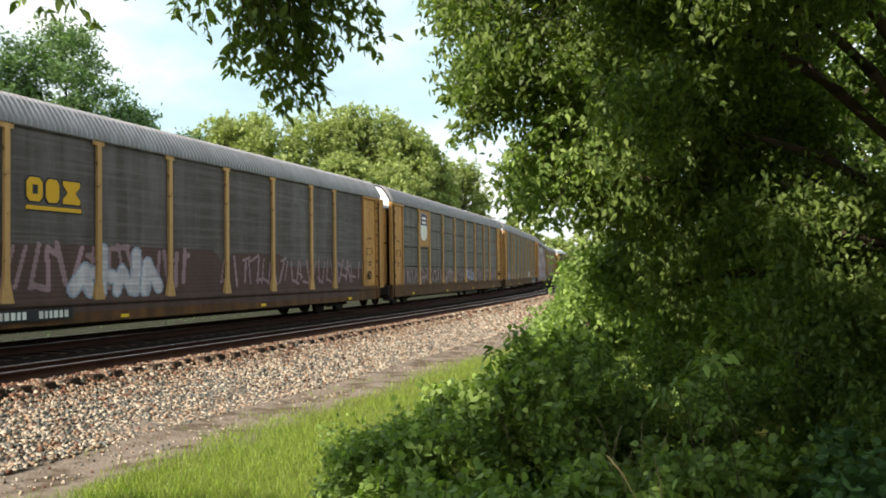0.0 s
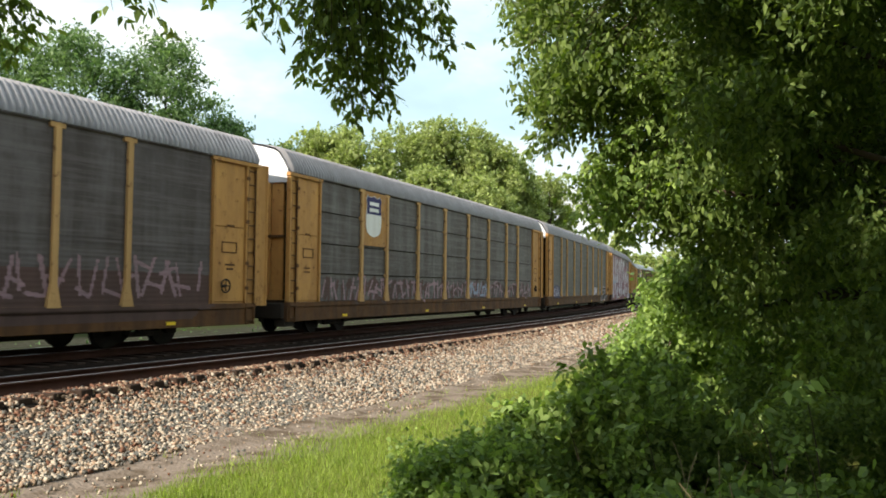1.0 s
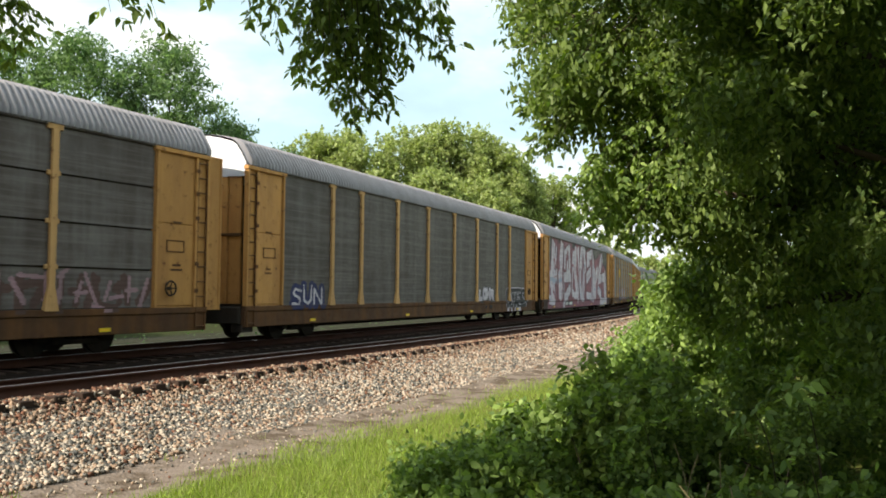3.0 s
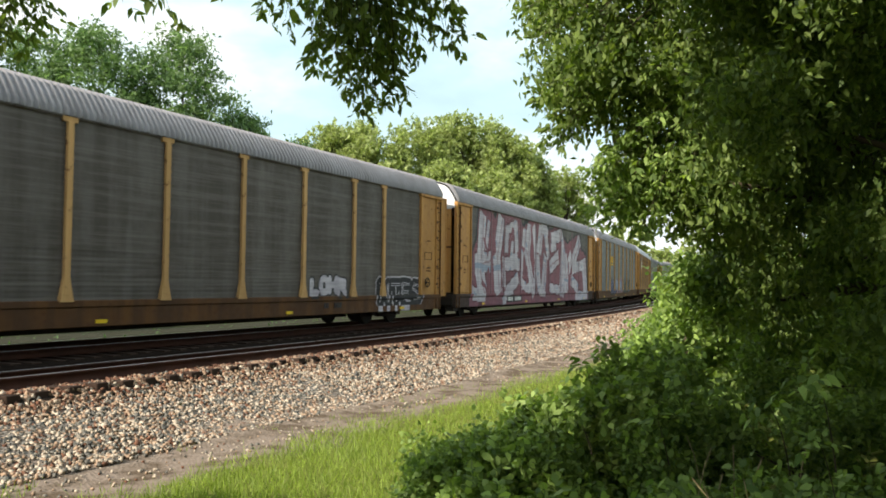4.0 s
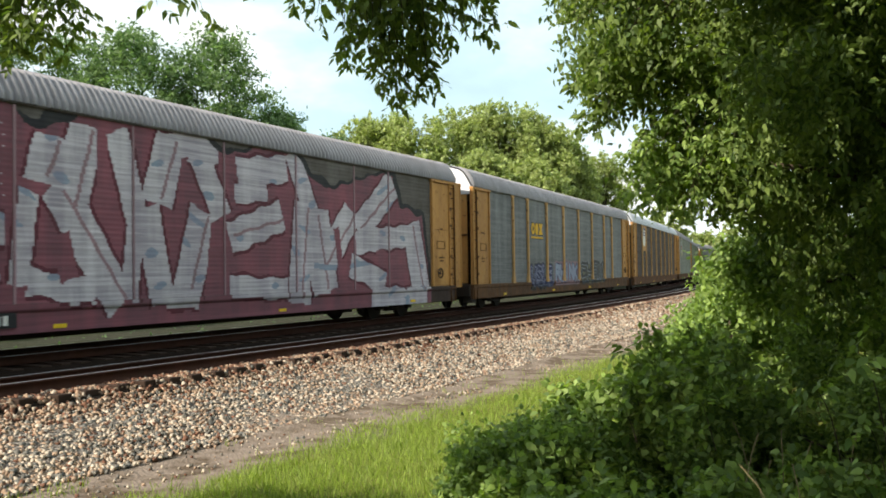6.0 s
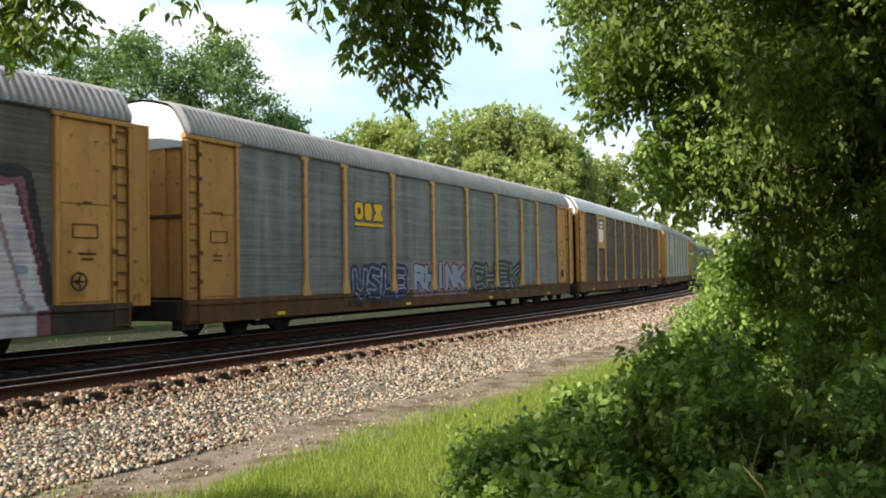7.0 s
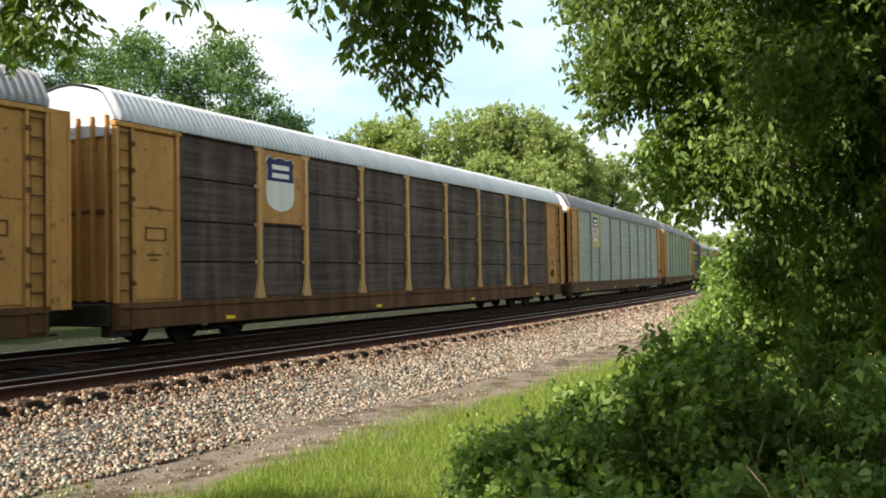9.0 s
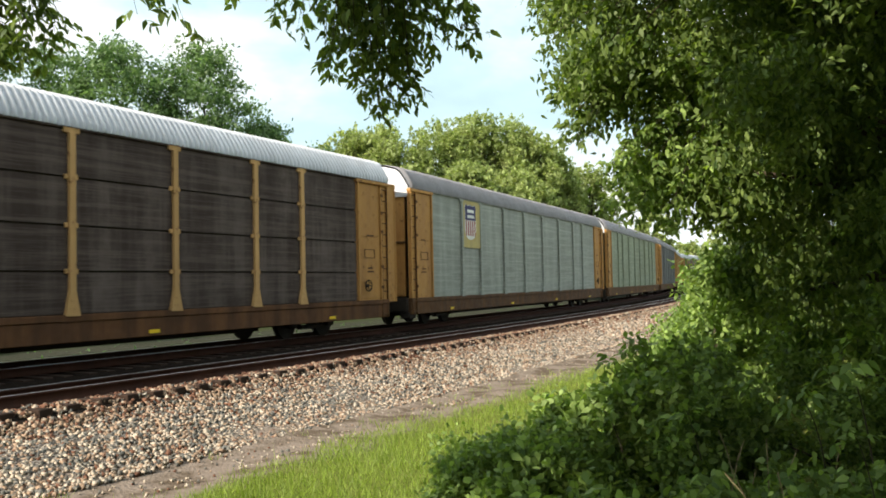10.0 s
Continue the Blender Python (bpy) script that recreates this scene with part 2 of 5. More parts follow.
# ---- ground ----
def ground_material():
    m = material("grass_dirt_and_gravel_ground", (0.1, 0.12, 0.04), 1.0, 0.0, 0.0)
    att = m.node_tree.nodes.new("ShaderNodeAttribute")
    att.attribute_name = "offset"
    v = coords(m)
    wob = math_node(m, "MULTIPLY", math_node(m, "SUBTRACT", noise_of(m, v, 0.9, 6.0, 0.7), 0.5), 1.6)
    q = math_node(m, "ADD", att.outputs["Fac"], wob)
    big = noise_of(m, v, 0.5, 5.0)
    fine = noise_of(m, v, 14.0, 6.0, 0.7)
    grass = mix(m, fine, (0.08, 0.105, 0.02), (0.19, 0.215, 0.055))
    grass = mix(m, ramp(m, big, [(0.45, (0, 0, 0)), (0.7, (0.7, 0.7, 0.7))]), grass, (0.15, 0.13, 0.05))
    dirt = mix(m, fine, (0.10, 0.075, 0.06), (0.33, 0.27, 0.225))
    dirt = mix(m, ramp(m, noise_of(m, v, 2.2, 6.0), [(0.45, (0, 0, 0)), (0.62, (0.85, 0.85, 0.85))]), dirt, (0.085, 0.062, 0.042))
    vor = node(m, "ShaderNodeTexVoronoi", Scale=22.0)
    link(m, v, vor.inputs["Vector"])
    # kept dark: carries the shade in the gaps between loose stones
    stone = ramp(m, vor.outputs["Color"], [(0.1, (0.04, 0.034, 0.03)), (0.5, (0.13, 0.11, 0.095)), (0.9, (0.30, 0.27, 0.24))])
    # rusty: stone mixed to near black, the train's shade put into the bed's colour
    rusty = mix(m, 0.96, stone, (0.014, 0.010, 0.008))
    c = mix(m, ramp(m, math_node(m, "MULTIPLY", math_node(m, "ADD", q, 20.0), 0.02), [(0.10, (0, 0, 0)), (0.125, (0.9, 0.9, 0.9)), (0.225, (0.9, 0.9, 0.9)), (0.235, (0.3, 0.3, 0.3)), (0.25, (1, 1, 1))]), grass, stone)
    # ground beyond the train darkened to near black in place of shade on it
    verge_shade = ramp(m, math_node(m, "MULTIPLY", math_node(m, "ADD", q, 20.0), 0.02), [(0.0, (0.85, 0.85, 0.85)), (0.11, (0.85, 0.85, 0.85)), (0.235, (0.85, 0.85, 0.85)), (0.25, (0, 0, 0))])
    c = mix(m, verge_shade, c, mix(m, big, (0.016, 0.022, 0.011), (0.032, 0.034, 0.027)))
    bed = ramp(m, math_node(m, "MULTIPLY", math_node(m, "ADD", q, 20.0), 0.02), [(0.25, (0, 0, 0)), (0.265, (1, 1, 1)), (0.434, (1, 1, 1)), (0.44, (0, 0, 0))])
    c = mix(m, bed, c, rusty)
    path = ramp(m, math_node(m, "MULTIPLY", math_node(m, "ADD", q, 20.0), 0.02), [(0.460, (0, 0, 0)), (0.466, (1, 1, 1)), (0.499, (1, 1, 1)), (0.506, (0, 0, 0))])
    c = mix(m, path, c, dirt)
    lawn = ramp(m, math_node(m, "MULTIPLY", math_node(m, "ADD", q, 20.0), 0.02), [(0.497, (0, 0, 0)), (0.506, (1, 1, 1))])
    c = mix(m, lawn, c, grass)
    link(m, c, bsdf(m).inputs["Base Color"])
    bump(m, math_node(m, "ADD", fine, math_node(m, "MULTIPLY", vor.outputs["Distance"], 1.5)), 0.35, 0.03)
    return m


def steps(*runs):
    out = []
    for a, b, d in runs:
        out.extend(np.arange(a, b, d))
    return np.array(out + [runs[-1][1]])


def build_ground():
    uu = steps((-3000, -200, 400), (-200, -30, 10), (-30, 60, 1.0), (60, 160, 2.0), (160, 400, 8), (400, 3000, 400))
    ww = steps((-3000, -200, 400), (-200, -40, 10), (-40, -12, 1.0), (-12, 16, 0.28), (16, 60, 2.0), (60, 200, 10), (200, 3000, 400))
    U, Wd = np.meshgrid(uu, ww, indexing="ij")
    a = HEAD
    x = U * math.sin(a) + (Wd - DIST) * math.cos(a)
    y = U * math.cos(a) - (Wd - DIST) * math.sin(a)
    q = offset_of(x, y)
    z = ground_z(q)
    rough = np.sin(x * 1.7 + np.sin(y * 1.3)) * np.sin(y * 1.1 + np.cos(x * 0.7)) * 0.03
    z = z + rough * ((q > 2.2) | (q < -SPACING - 2.5))
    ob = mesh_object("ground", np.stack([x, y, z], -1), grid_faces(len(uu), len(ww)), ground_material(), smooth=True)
    at = ob.data.attributes.new("offset", "FLOAT", "POINT")
    at.data.foreach_set("value", q.astype(np.float32).ravel())
    tagged(ob, "grass, dirt path and gravel ground beside railway tracks", "ground", kind="structure")


build_ground()


# ---- tracks ----
def sweep(name, profile, q, s0, s1, ds, mats, parent, index=None, label=""):
    s = np.arange(s0, s1, ds)
    n = len(profile)
    vs = []
    for pq, pz in profile:
        x, y, _ = rail_point(s, q + pq)
        vs.append(np.stack([x, y, np.full(len(s), pz)], -1))
    v = np.stack(vs, 1)
    f = []
    for j in range(n):
        k = (j + 1) % n
        a = np.arange(len(s) - 1) * n
        f.append(np.stack([a + j, a + n + j, a + n + k, a + k], 1))
    idx = None if index is None else np.concatenate([np.full(len(s) - 1, index[j]) for j in range(n)])
    return mesh_object(name, v, np.concatenate(f), mats, parent, label, index=idx)


RAIL_PROFILE = [(-0.036, 0.0), (0.036, 0.0), (0.036, -0.035), (0.01, -0.05), (0.01, -0.14), (0.07, -0.16), (0.07, -0.172), (-0.07, -0.172), (-0.07, -0.16), (-0.01, -0.14), (-0.01, -0.05), (-0.036, -0.035)]


def tie_mesh():
    bm = bmesh.new()
    box(bm, -0.115, 0.115, -1.52, 1.52, -0.36, -0.174, 0.012)
    me = bpy.data.meshes.new("tie")
    bm.to_mesh(me)
    bm.free()
    me.materials.append(TIE)
    return me


def build_track(q, label, cant=0.0):
    t = tagged(new("railway_track"), label, "railway track", kind="structure")
    for side in (-0.755, 0.755):
        sweep("rail", [(a, b + cant * side) for a, b in RAIL_PROFILE], q + side, -70, 330, 1.0, [STEEL, RAIL_RUST], t, [0] + [1] * 11, "rusty steel rail with a worn bright head")
    return t


TRACK_NEAR = build_track(0.0, "empty railway track with rusty rails on timber ties in gravel", CANT)
TRACK_FAR = build_track(-SPACING, "railway track under the freight train")

TIE_MESH = tie_mesh()


def build_ties(track, q, s0, s1, s2, seed, cant=0.0):
    """Single ties from s0 to s1, a joined run of them to s2."""
    rg = random.Random(seed)
    for k in range(int((s1 - s0) / 0.5)):
        x, y, th = rail_point(s0 + k * 0.5 + rg.uniform(-0.05, 0.05), q + rg.uniform(-0.05, 0.05))
        ob = new("tie", TIE_MESH)
        ob.parent = track
        ob.matrix_basis = pose(float(x), float(y), rg.uniform(-0.012, 0.004), -math.degrees(cant), 0, math.degrees(-float(th)) + 90 + rg.uniform(-1.5, 1.5))
    v0 = np.array([c.co[:] for c in TIE_MESH.vertices])
    tri = [tuple(p.vertices) for p in TIE_MESH.polygons if len(p.vertices) == 4]
    vs, fs = [], []
    for k in range(int((s2 - s1) / 0.5)):
        x, y, th = rail_point(s1 + k * 0.5, q)
        a = math.pi / 2 - float(th)
        c, s = math.cos(a), math.sin(a)
        vs.append(np.stack([x + v0[:, 0] * c - v0[:, 1] * s, y + v0[:, 0] * s + v0[:, 1] * c, v0[:, 2] - cant * v0[:, 1]], 1))
        fs.append(np.array(tri) + k * len(v0))
    tagged(mesh_object("ties", np.concatenate(vs), np.concatenate(fs), TIE, track), kind="stuff")


build_ties(TRACK_NEAR, 0.0, -14, 50, 160, 1, CANT)
build_ties(TRACK_FAR, -SPACING, -14, 30, 160, 2)

BALLAST_MATS = [weathered("pale_ballast_stone", (0.46, 0.395, 0.32), (0.30, 0.245, 0.19), None, 0.9), weathered("tan_ballast_stone", (0.33, 0.235, 0.165), (0.20, 0.14, 0.10), None, 0.9),
                weathered("grey_ballast_stone", (0.15, 0.145, 0.13), (0.08, 0.075, 0.07), None, 0.9), weathered("rust_stained_stone", (0.17, 0.085, 0.055), (0.10, 0.052, 0.036), None, 0.9)]


def build_stones(name, count, s0, s1, q0, q1, size, seed, power, weights, label, lift=0.0):
    """Loose angular stones, each a bent double pyramid, thickest near s0."""
    rg = np.random.default_rng(seed)
    s = s0 + (s1 - s0) * rg.random(count) ** power
    q = rg.uniform(q0, q1, count)
    # most stones lie between the ties, not on them
    on_tie = (np.abs((s + 14.25) % 0.5 - 0.25) < 0.15) & (np.abs(q) < 1.62) & (rg.random(count) < 0.85)
    s = np.where(on_tie, s + 0.25, s)
    x, y, _ = rail_point(s, q)
    z = ground_z(q) + lift
    r = size * rg.uniform(0.6, 1.35, count)
    # a jittered three-sided wedge
    ring = [(math.cos(a), math.sin(a)) for a in (0.0, 2.1, 4.2)]
    base = np.array([(a, b, h) for h in (-0.62, 0.62) for a, b in ring])
    v = base[None] * rg.uniform(0.75, 1.25, (count, 6, 1)) * rg.uniform(0.65, 1.2, (count, 1, 3)) + rg.uniform(-0.2, 0.2, (count, 6, 3))
    ang = rg.uniform(0, 6.28, count)
    tip = rg.uniform(-1.2, 1.2, count)
    cy, sy, ct, st = np.cos(ang), np.sin(ang), np.cos(tip), np.sin(tip)
    vx, vy, vz = v[..., 0], v[..., 1], v[..., 2]
    vy, vz = vy * ct[:, None] - vz * st[:, None], vy * st[:, None] + vz * ct[:, None]
    vx, vy = vx * cy[:, None] - vy * sy[:, None], vx * sy[:, None] + vy * cy[:, None]
    v = np.stack([vx, vy, vz], -1) * r[:, None, None] + np.stack([x, y, z + r * 0.25], -1)[:, None]
    f = np.array([(2, 1, 0), (3, 4, 5), (0, 1, 4), (0, 4, 3), (1, 2, 5), (1, 5, 4), (2, 0, 3), (2, 3, 5)])
    faces = (f[None] + np.arange(count)[:, None, None] * 6).reshape(-1, 3)
    kind = rg.choice(4, count, p=weights)
    rusty = rg.random(count) < np.clip(1.0 - (q - 1.35) / 1.1, 0, 1) * 0.75
    kind[rusty & (q > 1.35)] = rg.choice((1, 3), int((rusty & (q > 1.35)).sum()), p=(0.6, 0.4))
    mi = np.repeat(kind, 8)
    tagged(mesh_object(name, v, faces, BALLAST_MATS, index=mi), label, "gravel", kind="stuff")


build_stones("ballast", 52000, -16, 36, 1.62, 3.70, 0.031, 3, 1.35, (0.34, 0.28, 0.31, 0.07), "loose pale crushed stone ballast beside the track")
build_stones("ballast", 8000, 30, 100, 1.3, 3.5, 0.06, 4, 1.2, (0.38, 0.38, 0.12, 0.12), "loose pale crushed stone ballast along the bend")
# mostly the dark grey stone, chosen to deepen the shade between the rails
build_stones("crib_ballast", 9000, -16, 40, -1.5, 0.72, 0.04, 5, 1.1, (0.0, 0.0, 0.85, 0.15), "dark grey and rust-stained stones between the railway ties")
build_stones("tie_end_ballast", 7000, -16, 60, 0.84, 1.40, 0.030, 8, 1.2, (0.04, 0.34, 0.12, 0.50), "reddish stones packed between the tie ends", 0.012)
build_stones("shoulder_ballast", 9000, -16, 60, 1.40, 1.80, 0.036, 9, 1.2, (0.22, 0.42, 0.14, 0.22), "tan and rusty stones heaped against the tie ends", 0.0)
build_stones("path_gravel", 3200, -16, 40, 3.3, 4.6, 0.02, 6, 1.3, (0.4, 0.3, 0.2, 0.1), "scattered small stones on the dirt path")


# ---- train ----
HALF, WIDE = 13.5, 1.5      # half of a car's body length, half of its width
SILL0, SILL1, EAVE, PEAK = 0.44, 1.00, 4.76, 5.64
PANEL = 0.105               # pitch of the side sheets' ribs


def car_paths(i, t):
    """Where car i stands on the far track at t seconds, as a pose."""
    s = START + LENGTH * i - SPEED * t - 0.5 * SLOW * t * t + float(np.interp(t, (0, 1, 2.5, 4.5, 5.5, 7.5, 9, 10), (0.0, 0.14, 0.15, 0.12, -0.03, -0.12, -0.22, -0.22)))
    ax, ay, _ = rail_point(s - 10.0, -SPACING)
    bx, by, _ = rail_point(s + 10.0, -SPACING)
    return pose((ax + bx) / 2, (ay + by) / 2, 0, 0, 0, math.degrees(math.atan2(by - ay, bx - ax)))


# a car's own x runs back along the train, so its y=-WIDE side faces the camera's field
def stroke_mask(u, z, strokes, square=False):
    """1 where a point lies on one of the strokes (u0, z0, u1, z1, half width), with round or square ends."""
    hit = np.zeros(u.shape, bool)
    for a, b, c, d, w in strokes:
        dx, dz = c - a, d - b
        if square:
            n = math.hypot(dx, dz)
            along = ((u - a) * dx + (z - b) * dz) / n
            across = np.abs((u - a) * dz - (z - b) * dx) / n
            hit |= (along > -0.12) & (along < n + 0.12) & (across < w)
            continue
        k = np.clip(((u - a) * dx + (z - b) * dz) / max(dx * dx + dz * dz, 1e-6), 0, 1)
        hit |= (u - a - k * dx) ** 2 + (z - b - k * dz) ** 2 < w * w
    return hit


def side_sheet(u0, u1, z0, z1, mats, paint=None, step=0.065):
    """A ribbed steel sheet from u0 to u1; paint(u, z) gives the material's index."""
    nz = max(int(round((z1 - z0) / PANEL)), 1)
    zz, dep = [], []
    for k in range(nz):
        b = z0 + (z1 - z0) * k / nz
        p = (z1 - z0) / nz
        zz += [b, b + p * 0.5]
        dep += [0.0, 0.006]
    zz.append(z1)
    dep.append(0.0)
    zz, dep = np.array(zz), np.array(dep)
    if paint and step < 0.05:
        half = (zz[1:] + zz[:-1]) / 2
        dep = np.interp(np.sort(np.concatenate([zz, half])), zz, dep)
        zz = np.sort(np.concatenate([zz, half]))
    uu = np.linspace(u0, u1, max(int((u1 - u0) / step), 1) + 1 if paint else 2)
    U, Z = np.meshgrid(uu, zz, indexing="ij")
    D = np.broadcast_to(dep, U.shape)
    v = np.stack([U, -WIDE + D, Z], -1)
    f = grid_faces(len(uu), len(zz))
    idx = None
    if paint:
        cu = (U[1:, 1:] + U[:-1, 1:]) / 2
        cz = (Z[1:, 1:] + Z[1:, :-1]) / 2
        idx = paint(cu, cz).ravel()
    return v, f, idx


ROOF_CACHE = {}


def roof_mesh(mat):
    """Bowed roof sheet with ribs across the car."""
    if mat.name in ROOF_CACHE:
        return ROOF_CACHE[mat.name]
    half = [(-1.53, EAVE - 0.03), (-1.50, EAVE + 0.08), (-1.36, EAVE + 0.33), (-1.19, EAVE + 0.58), (-1.02, EAVE + 0.70), (-0.6, EAVE + 0.82), (-0.2, PEAK)]
    prof = half + [(-a, c) for a, c in reversed(half)]
    weight = np.array([0.6, 1, 1, 1, 0.5, 0.15, 0.1])
    weight = np.concatenate([weight, weight[::-1]])
    n = int(2 * HALF / 0.17)
    us, lift = [], []
    for k in range(n):
        a = -HALF + 2 * HALF * k / n
        p = 2 * HALF / n
        us += [a, a + p * 0.42, a + p * 0.5, a + p * 0.92]
        lift += [0.0, 0.0, 0.115, 0.115]
    us.append(HALF)
    lift.append(0.0)
    us, lift = np.array(us), np.array(lift)
    P = np.array(prof)
    nrm = P - np.array([0, EAVE - 0.5])
    nrm /= np.linalg.norm(nrm, axis=1)[:, None]
    v = np.empty((len(us), len(P), 3))
    v[..., 0] = us[:, None]
    v[..., 1] = P[None, :, 0] + nrm[None, :, 0] * (lift[:, None] * weight)
    v[..., 2] = P[None, :, 1] + nrm[None, :, 1] * (lift[:, None] * weight)
    ob = mesh_object("roof", v, grid_faces(len(us), len(P)), mat)
    me = ob.data
    bpy.data.objects.remove(ob)
    ROOF_CACHE[mat.name] = me
    return me


SHARED = {}


def shared(name, key, make, mat, parent, m=None, label=""):
    """A part on a mesh that alike parts share."""
    k = (key, mat.name)
    if k not in SHARED:
        bm = bmesh.new()
        make(bm)
        bmesh.ops.recalc_face_normals(bm, faces=bm.faces)
        me = bpy.data.meshes.new(name)
        bm.to_mesh(me)
        bm.free()
        me.materials.append(mat)
        SHARED[k] = me
    ob = new(name, SHARED[k])
    ob.parent = parent
    if m is not None:
        ob.matrix_basis = m
    if label:
        tagged(ob, label)
    return ob


def post_shape(bm):
    box(bm, -0.075, 0.075, -0.085, 0.0, SILL1 - 0.02, EAVE - 0.12, 0.01)
    box(bm, -0.19, 0.19, -0.06, 0.0, EAVE - 0.13, EAVE - 0.02, 0.008)
    bmesh.ops.create_cone(bm, cap_ends=True, segments=4, radius1=0.24, radius2=0.09, depth=0.6, matrix=Matrix.Translation((0, -0.04, SILL1 + 0.27)) @ Matrix.Diagonal((1, 0.3, 1, 1)) @ Matrix.Rotation(radians(45), 4, "Z"))


def wheel_shape(bm):
    for y in (-0.76, 0.76):
        o = math.copysign(1, y)
        rod(bm, (0, y - 0.055, 0), (0, y + 0.055, 0), 0.42, 0.42, 20)
        rod(bm, (0, y - o * 0.075, 0), (0, y - o * 0.045, 0), 0.45, 0.45, 20)
        rod(bm, (0, y + o * 0.05, 0), (0, y + o * 0.12, 0), 0.1, 0.1, 10)
    rod(bm, (0, -0.8, 0), (0, 0.8, 0), 0.08, 0.08, 10)


def truck_shape(bm):
    for y in (-1.0, 1.0):
        box(bm, -1.15, 1.15, y - 0.08, y + 0.08, 0.56, 0.68, 0.02)
        box(bm, -0.55, 0.55, y - 0.1, y + 0.1, 0.25, 0.37, 0.02)
        for x in (-0.88, 0.88):
            box(bm, x - 0.16, x + 0.16, y - 0.1, y + 0.1, 0.3, 0.64, 0.03)
        for x in (-0.5, 0.5):
            rod(bm, (x, y, 0.34), (x * 1.25, y, 0.6), 0.06, 0.06, 6)
        for x in (-0.15, 0.0, 0.15):
            rod(bm, (x, y, 0.36), (x, y, 0.56), 0.065, 0.065, 8)
    box(bm, -0.22, 0.22, -1.05, 1.05, 0.4, 0.62, 0.03)


def under_shape(bm):
    box(bm, -HALF + 0.4, HALF - 0.4, -0.45, 0.45, 0.5, 0.95)
    box(bm, -8.3, 8.3, -0.5, 0.5, 0.27, 0.62)
    for x in np.arange(-12, 12.1, 2.0):
        box(bm, x - 0.06, x + 0.06, -1.45, 1.45, 0.66, 0.95)
    box(bm, -1.6, 1.2, -0.9, -0.5, 0.42, 0.62, 0.03)


def door_leaf_shape(bm):
    box(bm, -0.05, 0.03, -0.203, 0.203, SILL1 + 0.05, EAVE - 0.26, 0.012)


def door_fin_shape(bm):
    box(bm, -0.20, -0.05, -0.03, 0.03, SILL1 + 0.02, EAVE + 0.12, 0.01)


def end_cap_shape(bm):
    """The end's arched top under the roof."""
    prof = [(-1.45, EAVE - 0.30), (-1.42, EAVE + 0.08), (-1.28, EAVE + 0.33), (-1.12, EAVE + 0.55), (-0.96, EAVE + 0.66), (-0.56, EAVE + 0.77), (-0.2, PEAK - 0.04)]
    prof += [(-a, b) for a, b in reversed(prof)]
    lo = [bm.verts.new((-0.05, y, z)) for y, z in prof]
    hi = [bm.verts.new((0.05, y, z)) for y, z in prof]
    bm.faces.new(lo)
    bm.faces.new(hi[::-1])
    for i in range(len(prof)):
        j = (i + 1) % len(prof)
        bm.faces.new((lo[i], hi[i], hi[j], lo[j]))


def ladder_shape(bm):
    for x in (-0.17, 0.17):
        box(bm, x - 0.02, x + 0.02, -0.06, -0.02, SILL0, EAVE - 0.2)
    for z in np.arange(SILL0 + 0.1, EAVE - 0.25, 0.36):
        rod(bm, (-0.17, -0.05, z), (0.17, -0.05, z), 0.018, 0.018, 6)


def sill_shape(bm):
    box(bm, -HALF, HALF, -WIDE - 0.03, -WIDE + 0.12, SILL0, SILL1 - 0.14, 0.012)
    box(bm, -HALF, HALF, -WIDE - 0.06, -WIDE + 0.12, SILL1 - 0.14, SILL1, 0.012)


def eave_shape(bm):
    box(bm, -HALF, HALF, -WIDE - 0.045, -WIDE + 0.06, EAVE - 0.05, EAVE + 0.01, 0.008)


def corner_shape(bm):
    """The plain door-pocket panel at each end of a side."""
    box(bm, -0.95, 0.95, 0.0, 0.06, SILL1, EAVE - 0.05)


def flange_shape(bm):
    box(bm, -0.04, 0.04, -0.08, 0.0, SILL1, EAVE - 0.13, 0.01)


def pocket_shape(bm):
    """The raised flat panel between the flanges, in two sheets."""
    box(bm, -0.42, 0.80, -0.022, 0.0, SILL1 + 0.05, 2.95, 0.008)
    box(bm, -0.42, 0.80, -0.022, 0.0, 2.98, EAVE - 0.16, 0.008)


def latch_shape(bm):
    """A framed placard holder."""
    for z in (2.30, 2.56):
        box(bm, -0.10, 0.52, -0.038, -0.02, z, z + 0.025)
    for x in (-0.10, 0.495):
        box(bm, x, x + 0.025, -0.038, -0.02, 2.325, 2.56)


def header_shape(bm):
    box(bm, -1.0, 1.0, -0.09, 0.06, EAVE - 0.13, EAVE - 0.03, 0.01)


def end_sill_shape(bm):
    box(bm, -0.12, 0.75, -1.42, 1.42, 0.52, 0.99, 0.03)
    box(bm, -0.02, 0.5, -1.46, -1.1, 0.30, 0.52, 0.02)


def end_flange_shape(bm):
    box(bm, -0.40, 0.02, -WIDE - 0.02, -WIDE + 0.04, SILL1 - 0.08, EAVE - 0.02, 0.012)
    box(bm, -0.42, -0.36, -WIDE - 0.05, -WIDE + 0.10, SILL1 - 0.08, EAVE - 0.02, 0.012)


def coupler_shape(bm):
    box(bm, -0.85, 0.1, -0.13, 0.13, 0.7, 0.95, 0.03)
    box(bm, -1.0, -0.8, -0.2, 0.2, 0.68, 0.98, 0.05)
    rod(bm, (-0.5, -0.35, 0.75), (-0.95, -0.2, 0.45), 0.03, 0.03, 8)


def seam_shape(bm):
    box(bm, -0.03, 0.03, -0.022, 0.0, SILL1, EAVE - 0.06, 0.005)


